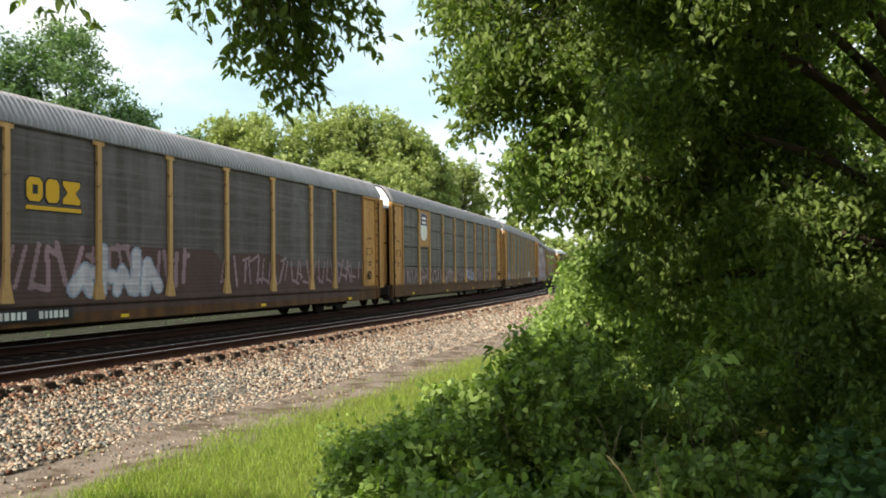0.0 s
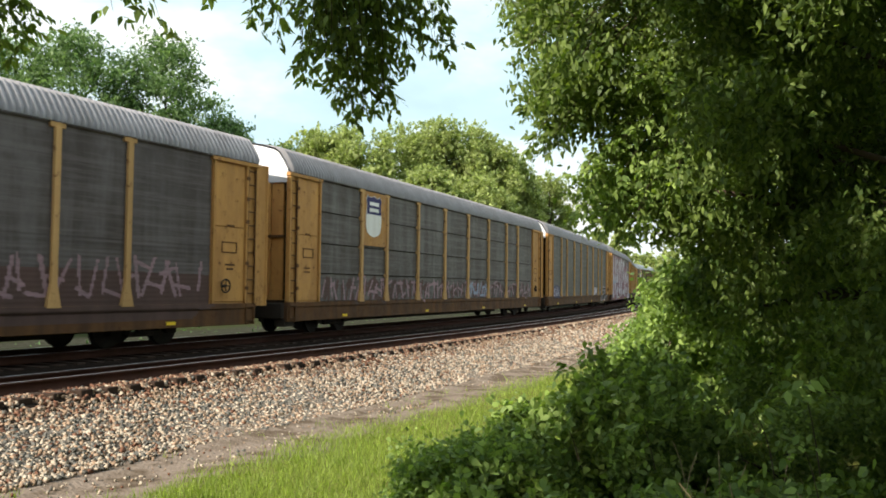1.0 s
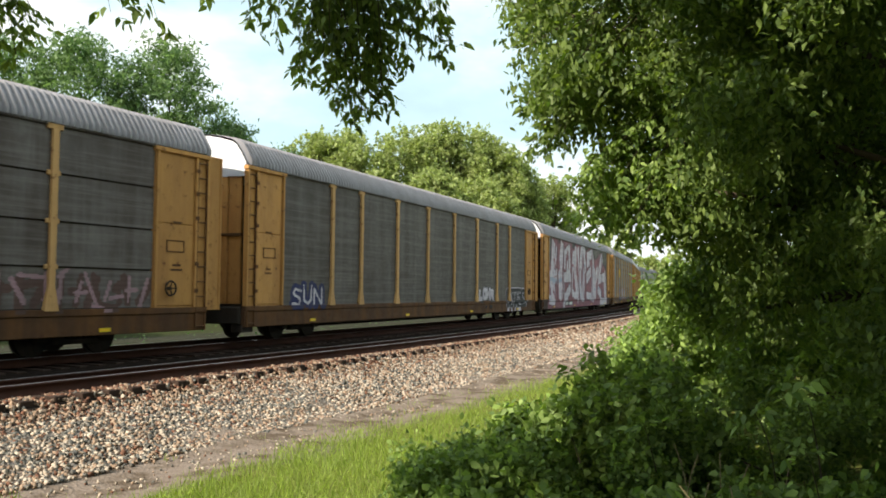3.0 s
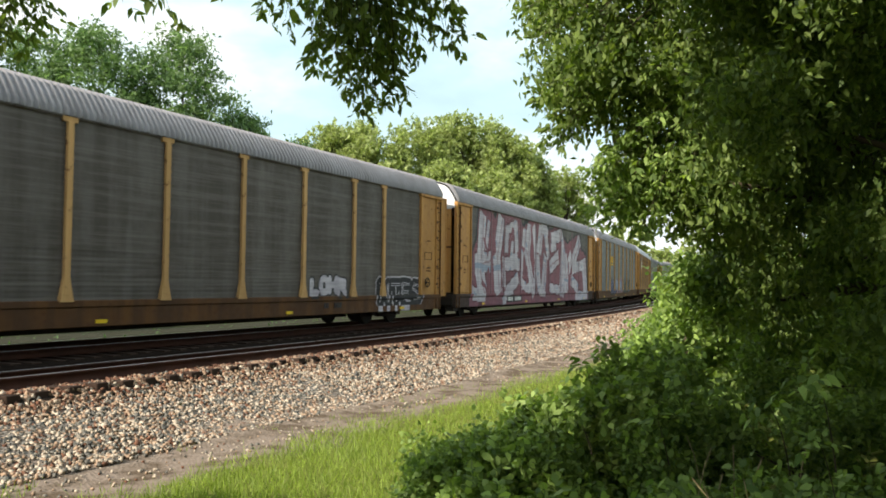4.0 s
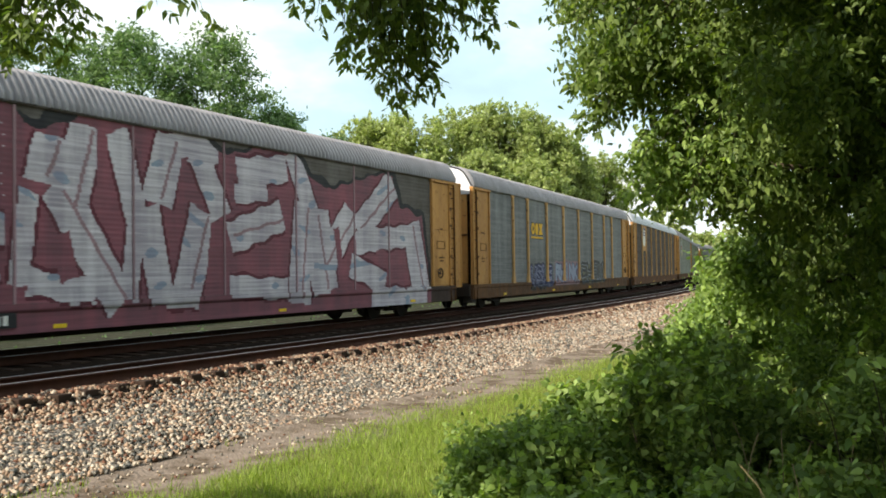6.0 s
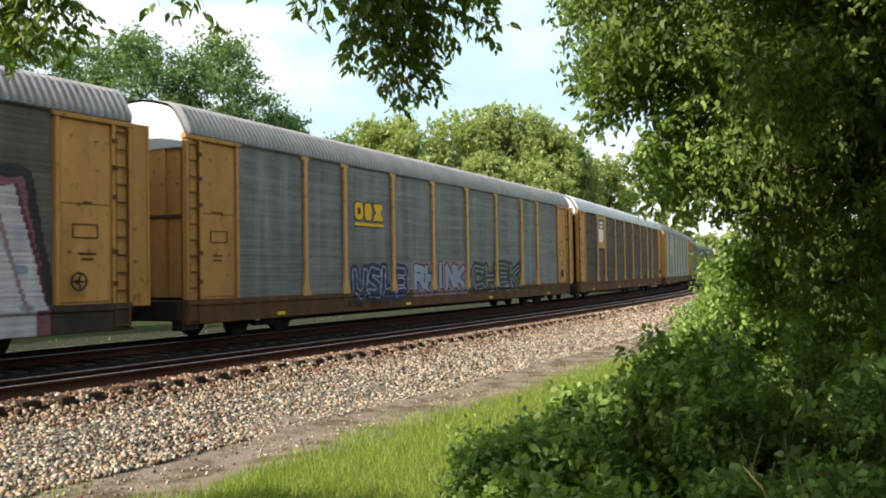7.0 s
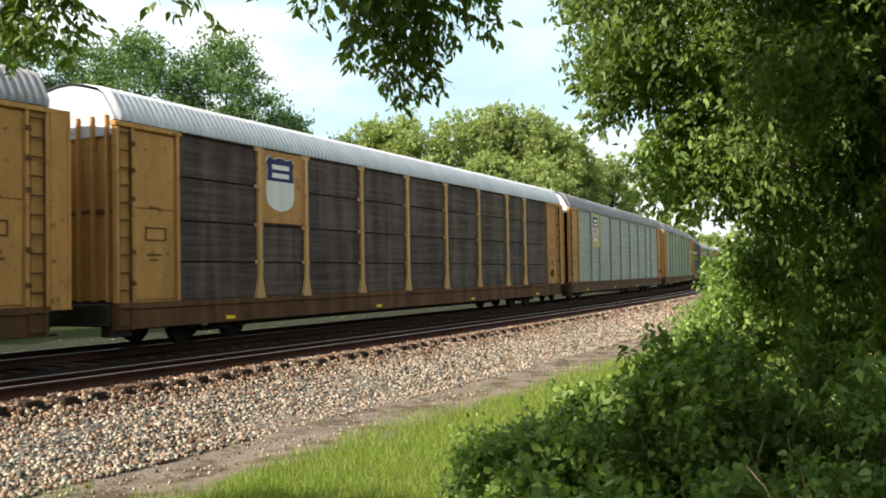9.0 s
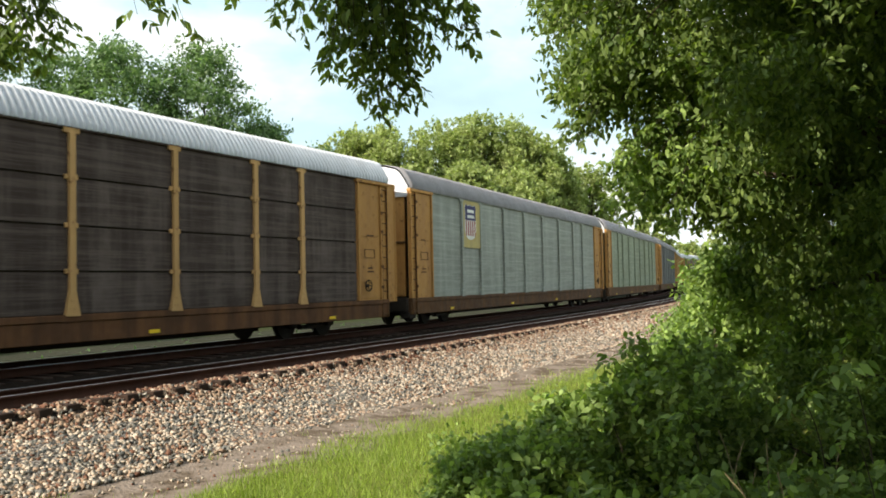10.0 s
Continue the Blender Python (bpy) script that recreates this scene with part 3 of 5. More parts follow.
def sill_paint(car, paint, mats):
    """Spray paint that runs down over the side sill."""
    uu = np.arange(-HALF + 1.0, HALF - 1.0, 0.058)
    zz = np.array([SILL0 + 0.01, 0.64, 0.70, 0.76, 0.82, SILL1 - 0.145, SILL1 - 0.14, 0.92, SILL1 - 0.004])
    U, Z = np.meshgrid(uu, zz, indexing="ij")
    v = np.stack([U, np.where(Z > SILL1 - 0.142, -WIDE - 0.063, -WIDE - 0.033), Z], -1)
    idx = paint((U[1:, 1:] + U[:-1, 1:]) / 2, (Z[1:, 1:] + Z[1:, :-1]) / 2).ravel()
    keep = idx > 0
    if keep.any():
        mesh_object("spray_paint", v, grid_faces(len(uu), len(zz))[keep], mats, car, index=idx[keep] - 1)


def build_car(i, label, sheet, frame_mat, roof_mat, posts, seams=(), paint=None, paint_top=9.0, sill_mat=None, paint_mats=(), badge=None, corner=1.8, flush=False):
    car = tagged(new("autorack_car"), label, "railway car", group="cars of the freight train")
    tagged(mesh_from(roof_mesh(roof_mat), "roof", car), "ribbed galvanised steel roof")
    flip = pose(0, 0, 0, 0, 0, 180)
    edges = [-HALF + corner] + list(posts) + [HALF - corner]
    # sheets between the posts on the camera's side, plain ones on the other
    for a, b in zip(edges[:-1], edges[1:]):
        zs = [SILL1] + list(seams if paint is None or paint_top > 9 or seams else (paint_top,) if paint_top < 5 else ()) + [EAVE - 0.05]
        for z0, z1 in zip(zs[:-1], zs[1:]):
            v, f, idx = side_sheet(a, b, z0 + (0.02 if seams else 0), z1 - (0.02 if seams else 0), None, paint if z0 < paint_top - 0.1 else None, 0.046 if paint_top > 5 else 0.044)
            mesh_object("side_sheet", v, f, [sheet] + list(paint_mats), car, index=idx)
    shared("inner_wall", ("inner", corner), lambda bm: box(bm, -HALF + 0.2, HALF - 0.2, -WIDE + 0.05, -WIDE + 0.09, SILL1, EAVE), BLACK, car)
    shared("side_wall", ("back", corner), lambda bm: box(bm, -HALF + 0.2, HALF - 0.2, WIDE - 0.09, WIDE, SILL1, EAVE), sheet, car)
    for u in posts:
        if flush:
            shared("seam_strip", "seam", seam_shape, frame_mat, car, pose(u, -WIDE, 0))
        else:
            shared("post", "post", post_shape, frame_mat, car, pose(u, -WIDE, 0))
        shared("post", "post", post_shape, frame_mat, car, pose(u, WIDE, 0, 0, 0, 180))
    for u in posts if seams else ():
        for z in seams:
            shared("bracket", "bracket", lambda bm: box(bm, -0.16, 0.16, -0.045, 0.0, -0.05, 0.05, 0.01), frame_mat, car, pose(u, -WIDE, z))
    for k, m in ((0, None), (1, flip)):
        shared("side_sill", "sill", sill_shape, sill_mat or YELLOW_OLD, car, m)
        shared("eave_rail", "eave", eave_shape, sheet, car, m)
        for e in (-1, 1):
            u = e * (HALF - corner / 2)
            mm = pose(u, -WIDE, 0) if k == 0 else pose(u, WIDE, 0, 0, 0, 180)
            cp = shared("corner_panel", ("corner", corner), corner_shape, YELLOW, car, mm @ Matrix.Diagonal((corner / 1.9 * (-e if k == 0 else e), 1, 1, 1)))
            for fu in (-0.91, -0.48, 0.88):
                shared("flange", "flange", flange_shape, YELLOW, cp, pose(fu, 0, 0))
            shared("header", "header", header_shape, YELLOW, cp)
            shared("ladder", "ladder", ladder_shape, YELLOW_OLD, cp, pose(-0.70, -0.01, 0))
            shared("door_pocket", "pocket", pocket_shape, YELLOW, cp)
            shared("placard_frame", "latch", latch_shape, YELLOW_OLD, cp)
            for z in (1.35, 2.0, 3.1, 3.7, 4.25) if k == 0 and i < 8 else ():
                shared("hinge", "hinge", lambda bm: box(bm, -0.56, -0.44, -0.10, -0.06, 0, 0.10, 0.006), YELLOW_OLD, cp, pose(0, 0, z))
    for e in (-1, 1):
        m = pose(e * (HALF - 0.19), 0, 0, 0, 0, 0 if e < 0 else 180)
        for k in range(6):
            shared("door_leaf", "doorleaf", door_leaf_shape, YELLOW, car, m @ pose(-0.04 * (k % 2), -1.05 + k * 0.42, 0))
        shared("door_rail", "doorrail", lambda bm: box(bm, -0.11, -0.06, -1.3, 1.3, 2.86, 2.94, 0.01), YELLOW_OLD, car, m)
        for k in range(7 if i == 5 else 0):
            shared("door_fin", "doorfin", door_fin_shape, YELLOW, car, m @ pose(0, -1.26 + k * 0.42, 0))
        shared("end_sill", "endsill", end_sill_shape, BLACK, car, pose(e * HALF, 0, 0, 0, 0, 0 if e < 0 else 180))
        shared("end_cap", "endcap", end_cap_shape, ROOF_WHITE, car, pose(e * (HALF - 0.12), 0, 0), "white arched end plate under the roof")
        shared("coupler", "coupler", coupler_shape, BLACK, car, pose(e * (HALF - 0.1), 0, 0, 0, 0, 0 if e < 0 else 180), "black coupler with brake hose")
        tr = shared("truck", "truck", truck_shape, BLACK, car, pose(e * 10.0, 0, 0))
        for w in (-0.88, 0.88):
            shared("wheelset", "wheelset", wheel_shape, BLACK, tr, pose(w, 0, 0.42))
    shared("end_flange", "flangeend", end_flange_shape, YELLOW, car, pose(HALF + 0.06, 0, 0) @ Matrix.Diagonal((-1, 1, 1, 1)))
    shared("underframe", "under", under_shape, BLACK, car)
    shared("deck", "deck", lambda bm: box(bm, -HALF + 0.1, HALF - 0.1, -WIDE + 0.13, WIDE - 0.13, 0.95, 1.0), BLACK, car)
    if paint:
        sill_paint(car, paint, paint_mats)
    if badge:
        badge(car)
    CARS.append((i, car))
    return car


def mesh_from(me, name, parent):
    ob = new(name, me)
    ob.parent = parent
    return ob


CARS = []

POSTS = (-8.95, -7.0, -4.2, -1.4, 1.4, 4.2, 7.0, 8.95)
SEAMS = (1.86, 2.78, 3.75)


def plate(name, outline, y, mat, parent, thick=0.02, label=""):
    """A flat plate or painted panel with that outline (u, z) on the car's near side."""
    bm = bmesh.new()
    a = [bm.verts.new((u, y, z)) for u, z in outline]
    b = [bm.verts.new((u, y + thick, z)) for u, z in outline]
    bm.faces.new(a)
    bm.faces.new(b[::-1])
    for i in range(len(a)):
        j = (i + 1) % len(a)
        bm.faces.new((a[i], b[i], b[j], a[j]))
    return part(name, bm, mat, parent, label)


def shield_outline(u0, u1, z0, z1):
    w, h, c = (u1 - u0) / 2, z1 - z0, (u0 + u1) / 2
    half = [(0.0, 1.0), (0.45, 0.95), (0.8, 1.0), (1.0, 0.9), (0.9, 0.78), (0.97, 0.55), (1.0, 0.3), (0.85, 0.12), (0.5, 0.04), (0.0, 0.0)]
    pts = half + [(-a, b) for a, b in reversed(half[1:-1])]
    return [(c + a * w, z0 + b * h) for a, b in pts]


def shield_badge(stripes=False, board_mat=None):
    def make(car):
        u0, u1, z0, z1, b0 = -8.70, -7.52, 3.16, 4.58, 2.86
        board = plate("badge_board", [(-9.0, b0), (-7.02, b0), (-7.02, EAVE - 0.06), (-9.0, EAVE - 0.06)], -WIDE - 0.05, board_mat or YELLOW, car, 0.05, "painted board behind the shield")
        sh = plate("shield", shield_outline(u0, u1, z0, z1), -WIDE - 0.062, WHITE, board, 0.01, "white shield with a dark blue head")
        zc = z0 + (z1 - z0) * 0.55
        o = [(u, max(z, zc)) for u, z in shield_outline(u0 + 0.02, u1 - 0.02, z0, z1 - 0.02) if z > zc - 0.05]
        plate("shield_head", o, -WIDE - 0.07, NAVY, sh, 0.006)
        for zb in (z0 + (z1 - z0) * 0.76, z0 + (z1 - z0) * 0.61):
            plate("bar", [(u0 + 0.24, zb), (u1 - 0.24, zb), (u1 - 0.24, zb + 0.12), (u0 + 0.24, zb + 0.12)], -WIDE - 0.075, WHITE, sh, 0.004)
        for k in range(5 if stripes else 0):
            a = u0 + 0.10 + k * 0.22
            plate("stripe", [(a, z0 + 0.16), (a + 0.10, z0 + 0.16), (a + 0.10, zc - 0.02), (a, zc - 0.02)], -WIDE - 0.068, STRIPE_RED, sh, 0.004)
    return make


STRIPE_RED = material("faded_red_paint", (0.30, 0.05, 0.05), 0.6)
car_sheet_yellow = weathered("faded_yellow_paint", (0.50, 0.40, 0.16), (0.30, 0.24, 0.12), None, 0.6)


def yellow_marks(car):
    """Three plain yellow marks with dark rims over an underline."""
    ring = [(0.2, 0.0), (0.8, 0.0), (1.0, 0.2), (1.0, 0.8), (0.8, 1.0), (0.2, 1.0), (0.0, 0.8), (0.0, 0.2)]
    waist = [(0.0, 0.0), (1.0, 0.0), (1.0, 0.2), (0.72, 0.5), (1.0, 0.8), (1.0, 1.0), (0.0, 1.0), (0.0, 0.8), (0.28, 0.5), (0.0, 0.2)]
    for u, w, shape in ((-6.42, 0.46, ring), (-5.86, 0.40, ring), (-5.34, 0.54, waist)):
        for d, y, mat, name in ((0.035, 0.010, SPRAY_BLACK, "mark_rim"), (0.0, 0.016, LOGO_YELLOW, "mark")):
            plate(name, [(u + a * w + (a - 0.5) * 2 * d, 3.16 + b * 0.52 + (b - 0.5) * 2 * d) for a, b in shape], -WIDE - y, mat, car, 0.006)
        if u < -6:
            plate("mark_centre", [(u + w * 0.36, 3.32), (u + w * 0.7, 3.32), (u + w * 0.7, 3.52), (u + w * 0.36, 3.52)], -WIDE - 0.020, SPRAY_BLACK, car, 0.004)
    plate("underline_rim", [(-6.42, 2.95), (-4.74, 2.95), (-4.74, 3.08), (-6.42, 3.08)], -WIDE - 0.010, SPRAY_BLACK, car, 0.006)
    plate("underline", [(-6.44, 2.98), (-4.76, 2.98), (-4.76, 3.07), (-6.44, 3.07)], -WIDE - 0.016, LOGO_YELLOW, car, 0.006)


GLYPHS = {
    "U": ((0, 1, 0.05, 0.2), (0.05, 0.2, 0.4, 0), (0.4, 0, 0.7, 0.2), (0.7, 0.2, 0.75, 1)),
    "S": ((0.75, 0.9, 0.2, 1), (0.2, 1, 0.05, 0.7), (0.05, 0.7, 0.7, 0.4), (0.7, 0.4, 0.6, 0.05), (0.6, 0.05, 0, 0.1)),
    "L": ((0.1, 1, 0.05, 0), (0.05, 0, 0.7, 0.05)),
    "E": ((0.05, 0, 0.05, 1), (0.05, 1, 0.7, 0.95), (0.05, 0.5, 0.6, 0.5), (0.05, 0, 0.7, 0.05)),
    "R": ((0, 0, 0, 1), (0, 1, 0.7, 0.9), (0.7, 0.9, 0.65, 0.55), (0.65, 0.55, 0, 0.5), (0.3, 0.5, 0.8, 0)),
    "H": ((0, 0, 0, 1), (0.72, 0, 0.72, 1), (0, 0.5, 0.72, 0.5)),
    "I": ((0.35, 0, 0.35, 1),),
    "N": ((0, 0, 0, 1), (0, 1, 0.72, 0), (0.72, 0, 0.72, 1)),
    "K": ((0, 0, 0, 1), (0.75, 1, 0.05, 0.5), (0.1, 0.55, 0.8, 0)),
    "C": ((0.75, 0.9, 0.2, 1), (0.2, 1, 0, 0.5), (0, 0.5, 0.2, 0), (0.2, 0, 0.75, 0.1)),
    "O": ((0.2, 1, 0, 0.5), (0, 0.5, 0.2, 0), (0.2, 0, 0.65, 0.05), (0.65, 0.05, 0.75, 0.5), (0.75, 0.5, 0.6, 1), (0.6, 1, 0.2, 1)),
    "T": ((0, 1, 0.8, 1), (0.4, 1, 0.4, 0)),
}


def word(text, u0, u1, z0, z1, w, seed=0):
    """Hand-sprayed letters as strokes, a little uneven."""
    rg = random.Random(seed)
    step = (u1 - u0) / len(text)
    out = []
    for k, ch in enumerate(text):
        dz, sz = rg.uniform(-0.06, 0.06), rg.uniform(0.92, 1.08)
        for a, b, c, d in GLYPHS[ch]:
            out.append((u0 + (k + 0.12 + a) * step, z0 + dz + b * sz * (z1 - z0), u0 + (k + 0.12 + c) * step, z0 + dz + d * sz * (z1 - z0), w))
    return out


def band_strokes(seed, u0, u1, z0, z1, n, w):
    """Loose upright scrawl strokes between u0 and u1."""
    rg = random.Random(seed)
    out = []
    for k in range(n):
        u = u0 + (u1 - u0) * (k + 0.5) / n
        out.append((u + rg.uniform(-0.15, 0.15), z0 + rg.uniform(0, 0.15), u + rg.uniform(-0.3, 0.3), z1 - rg.uniform(0, 0.2), w * rg.uniform(0.7, 1.3)))
        if rg.random() < 0.6:
            z = rg.uniform(z0, z1)
            out.append((u, z, u + rg.uniform(0.2, 0.6), z + rg.uniform(-0.2, 0.2), w))
    return out


def layers(*groups):
    """paint(u, z) from groups of (index, strokes), later ones on top."""
    def paint(u, z):
        out = np.zeros(u.shape, int)
        for k, strokes in groups:
            out[stroke_mask(u, z, strokes)] = k
        return out
    return paint


def grown(strokes, d):
    return [(a, b, c, e, w + d) for a, b, c, e, w in strokes]


# the big painted letters of the covered car, letter by letter
BIG_H = [(-10.1, 4.4, -10.4, 2.5, .34), (-11.0, 2.3, -9.0, 2.4, .33), (-10.5, 2.0, -10.0, 1.0, .46), (-7.4, 4.5, -8.1, 2.6, .40), (-8.1, 2.6, -7.8, 1.1, .44), (-11.3, 1.0, -9.9, .9, .20), (-9.3, 4.1, -9.6, 3.0, .08)]
BIG_O = [(-6.5, 4.0, -6.6, 3.0, .15), (-5.1, 4.4, -4.9, 3.1, .18), (-6.5, 4.0, -5.2, 4.35, .12), (-5.6, 3.4, -5.8, 2.75, .10), (-5.8, 2.7, -4.9, 2.8, .08), (-6.8, 2.4, -4.5, 2.4, .20), (-6.5, 1.0, -4.7, 1.7, .22), (-7.0, 2.6, -6.9, 1.4, .13), (-6.6, .9, -7.1, .6, .14)]
BIG_N = [(-3.4, 4.1, -3.6, 3.4, .28), (-2.6, 4.4, -3.0, 2.8, .30), (-3.2, 3.2, -1.8, 1.0, .30), (-1.8, 4.4, -1.3, 2.8, .20), (-1.3, 2.8, -1.5, 1.1, .12), (-3.8, 1.4, -2.5, 1.2, .16), (-3.9, 3.0, -4.1, 1.5, .10)]
BIG_E = [(-.3, 4.5, -.7, 3.2, .34), (-.4, 4.4, 1.1, 4.4, .20), (-1.0, 2.9, -.6, 1.0, .24), (.7, 2.9, .2, 1.2, .34), (.6, 4.2, 1.3, 3.0, .22), (-.4, 1.0, .4, 1.0, .14)]
BIG_K = [(2.0, 4.0, 3.7, 4.3, .25), (3.5, 3.0, 1.7, 2.4, .28), (4.1, 4.7, 4.9, 3.1, .22), (4.6, 3.3, 4.3, .8, .36), (1.7, 1.2, 3.7, 1.1, .16), (1.9, 3.5, 2.9, 3.6, .14)]
BIG_S = [(5.1, 3.1, 5.5, 1.1, .50), (6.8, 3.2, 5.5, 1.7, .36), (9.2, 4.3, 7.3, 2.8, .36), (7.2, 2.4, 10.8, 2.8, .24), (10.4, 3.0, 11.0, .9, .46), (8.0, .75, 11.2, .7, .18), (6.9, 1.7, 8.6, 1.2, .24)]
BIG = BIG_H + BIG_O + BIG_N + BIG_E + BIG_K + BIG_S
BIG_CUTS = [(-9.9, 3.4, -9.4, 2.8, .10), (-10.1, 1.5, -9.2, .9, .10), (-9.3, 1.9, -8.6, 1.2, .22), (-8.7, 4.0, -8.5, 2.9, .30), (-7.2, 2.3, -7.4, 1.2, .07), (-5.6, 4.0, -5.4, 3.7, .16), (-3.2, 2.3, -3.0, 1.5, .22), (-2.2, 4.3, -2.2, 2.9, .13), (.1, 4.1, -.2, 2.2, .10), (1.1, 2.6, .9, 1.2, .16), (2.6, 2.0, 3.6, 1.7, .24), (6.1, 2.7, 6.3, 1.5, .14), (8.3, 2.0, 9.8, 1.9, .18)]
FIELD_U = (-11.9, -11.5, -11.4, -10.9, -10.6, -8.9, -8.4, -8.0, -4.5, -4.0, -3.5, -2.7, .2, 1.6, 3.1, 4.1, 4.8, 5.6, 8.1, 9.2, 9.7, 11.1, 11.6)
FIELD_Z = (.7, 1.5, 2.8, 3.2, 4.8, 4.75, 4.35, 4.8, 4.8, 4.4, 4.4, 4.75, 4.8, 4.4, 4.75, 4.8, 4.2, 3.9, 4.5, 4.6, 3.6, 3.4, 1.0)


def big_paint(u, z):
    """White letters rimmed in dark rose on a pink field with a black edge."""
    wob = 0.05 * np.sin(u * 7.3 + z * 5.1) + 0.04 * np.sin(u * 2.9 - z * 8.7)
    inside = (z + wob < np.interp(u, FIELD_U, FIELD_Z)) & (u > -11.85) & (u < 11.6)
    rim = (z + wob - 0.05 < np.interp(u + np.where(u < 0, 0.20, -0.16), FIELD_U, FIELD_Z) + 0.10) & (u > -11.9) & (u < 11.68)
    out = np.where(inside, 1, np.where(rim, 3, 0))
    grain = np.sin(u * 3.1 + 2 * np.sin(z * 2.3)) * np.sin(z * 4.7 + 1.5 * np.sin(u * 1.7))
    out[inside & (stroke_mask(u, z + wob * 0.6, grown(BIG, 0.19), True))] = 6
    white = stroke_mask(u, z + wob * 0.6, grown(BIG, 0.11), True)
    out[inside & white] = 2
    out[inside & white & (grain > 0.86)] = 5
    inner = [(a + 0.14, b - 0.1, c + 0.14, d + 0.1, 0.045) for a, b, c, d, w in BIG if w > 0.27]
    out[inside & white & stroke_mask(u, z + wob * 0.5, inner, True)] = 4
    out[inside & white & (np.abs(z - 2.15 + 0.06 * np.sin(u * 1.9)) < 0.13) & (u < -7.2)] = 5
    out[inside & white & (np.abs(z - 1.75 + 0.1 * np.sin(u * 1.3)) < 0.08) & (u > 5.0) & (u < 8.5)] = 5
    out[inside & stroke_mask(u, z + wob, BIG_CUTS, True)] = 1
    chips = (np.sin(u * 23.0 + z * 3.0) * np.sin(z * 31.0 + u * 5.0) > 0.86) & (z > 2.9) & (u > -7) & (u < -4.4)
    out[inside & chips] = 2
    return out


SHEET_A = weathered("dark_grey_galvanised_sheet", (0.122, 0.108, 0.108), (0.066, 0.053, 0.05), None, 0.6, 0.2, 0.8, 0.3)
SHEET_B = weathered("grey_galvanised_sheet", (0.135, 0.124, 0.119), (0.072, 0.058, 0.052), None, 0.6, 0.2, 0.8, 0.3)
SHEET_C = weathered("olive_grey_sheet", (0.128, 0.116, 0.108), (0.072, 0.062, 0.055), None, 0.6, 0.2, 0.8, 0.3)
SHEET_D = weathered("blue_green_grey_sheet", (0.168, 0.174, 0.178), (0.102, 0.101, 0.104), None, 0.6, 0.2, 0.8, 0.3)
SHEET_E = weathered("rust_brown_sheet", (0.105, 0.082, 0.073), (0.038, 0.026, 0.022), None, 0.75, 0.1, 0.8, 0.3)
SHEET_F = weathered("pale_green_silver_sheet", (0.29, 0.30, 0.27), (0.20, 0.21, 0.19), None, 0.55, 0.25, 0.8, 0.3)
SHEET_G = weathered("green_grey_sheet", (0.25, 0.28, 0.21), (0.17, 0.18, 0.13), None, 0.6, 0.2, 0.8, 0.3)
RUST_SILL = weathered("rust_brown_sill", (0.15, 0.07, 0.032), (0.06, 0.032, 0.02), None, 0.8, 0, 0.7)
DARK_SILL = weathered("grimy_dark_sill", (0.075, 0.05, 0.042), (0.035, 0.026, 0.022), None, 0.8, 0, 0.7)
RUST_SPRAY = weathered("faded_rust_red_spray", (0.105, 0.065, 0.058), (0.075, 0.05, 0.045), None, 0.8, 0, 0.6)


def sill_marks(car, u0, u1, z0, z1, dark, seed):
    """Short bars for writing on the side sill, on a painted strip."""
    if dark:
        strip = plate("lettering_strip", [(u0, z0 - 0.05), (u1, z0 - 0.05), (u1, z1 + 0.05), (u0, z1 + 0.05)], -WIDE - 0.074, SPRAY_BLACK, car, 0.01)
    rg = random.Random(seed)
    u = u0 + 0.08
    while u < u1 - 0.15:
        w = rg.uniform(0.08, 0.13)
        if abs(u - (u0 * 0.6 + u1 * 0.4)) > 0.16:
            plate("bar", [(u, z0), (u + w, z0), (u + w, z1), (u, z1)], -WIDE - 0.08, WHITE if dark else SPRAY_BLACK, strip if dark else car, 0.006)
        u += w + 0.05


REFLECTOR = material("yellow_reflector", (0.75, 0.50, 0.03), 0.4)


def small_fittings(car, seed):
    """Reflectors along the sill, stencil bars on the corner panels, seals and a brake wheel."""
    rg = random.Random(seed)
    for u in np.arange(-10.2, 12.0, 6.8):
        plate("reflector", [(u, SILL0 + 0.07), (u + 0.3, SILL0 + 0.07), (u + 0.3, SILL0 + 0.15), (u, SILL0 + 0.15)], -WIDE - 0.045, REFLECTOR, car, 0.015)
    for e in (-1, 1):
        c = e * 12.45
        for k in range(3):
            z = 1.86 + k * 0.11 + (0.9 if k > 1 else 0)
            w = rg.uniform(0.10, 0.22)
            plate("stencil_bar", [(c - w, z), (c + w, z), (c + w, z + 0.05), (c - w, z + 0.05)], -WIDE - 0.03, YELLOW_OLD, car, 0.008)
    bm = bmesh.new()
    ring = [(12.2 + 0.17 * math.cos(a), -WIDE - 0.11, 1.45 + 0.17 * math.sin(a)) for a in np.linspace(0, 2 * math.pi, 15)]
    for a, c in zip(ring[:-1], ring[1:]):
        rod(bm, a, c, 0.02, 0.02, 6)
    for k in (0, 3, 7, 11):
        rod(bm, (12.2, -WIDE - 0.09, 1.45), ring[k], 0.015, 0.015, 6)
    rod(bm, (12.2, -WIDE - 0.1, 1.45), (12.2, -WIDE, 1.45), 0.04, 0.04, 8)
    part("brake_wheel", bm, BLACK, car, "black hand brake wheel")
    bm = bmesh.new()
    y = -WIDE + 0.3
    for a, c in (((13.4, y, 0.8), (13.8, y + 0.3, 0.42)), ((13.8, y + 0.3, 0.42), (14.3, y + 0.6, 0.4))):
        rod(bm, a, c, 0.025, 0.025, 6)
    part("brake_hose", bm, BLACK, car)


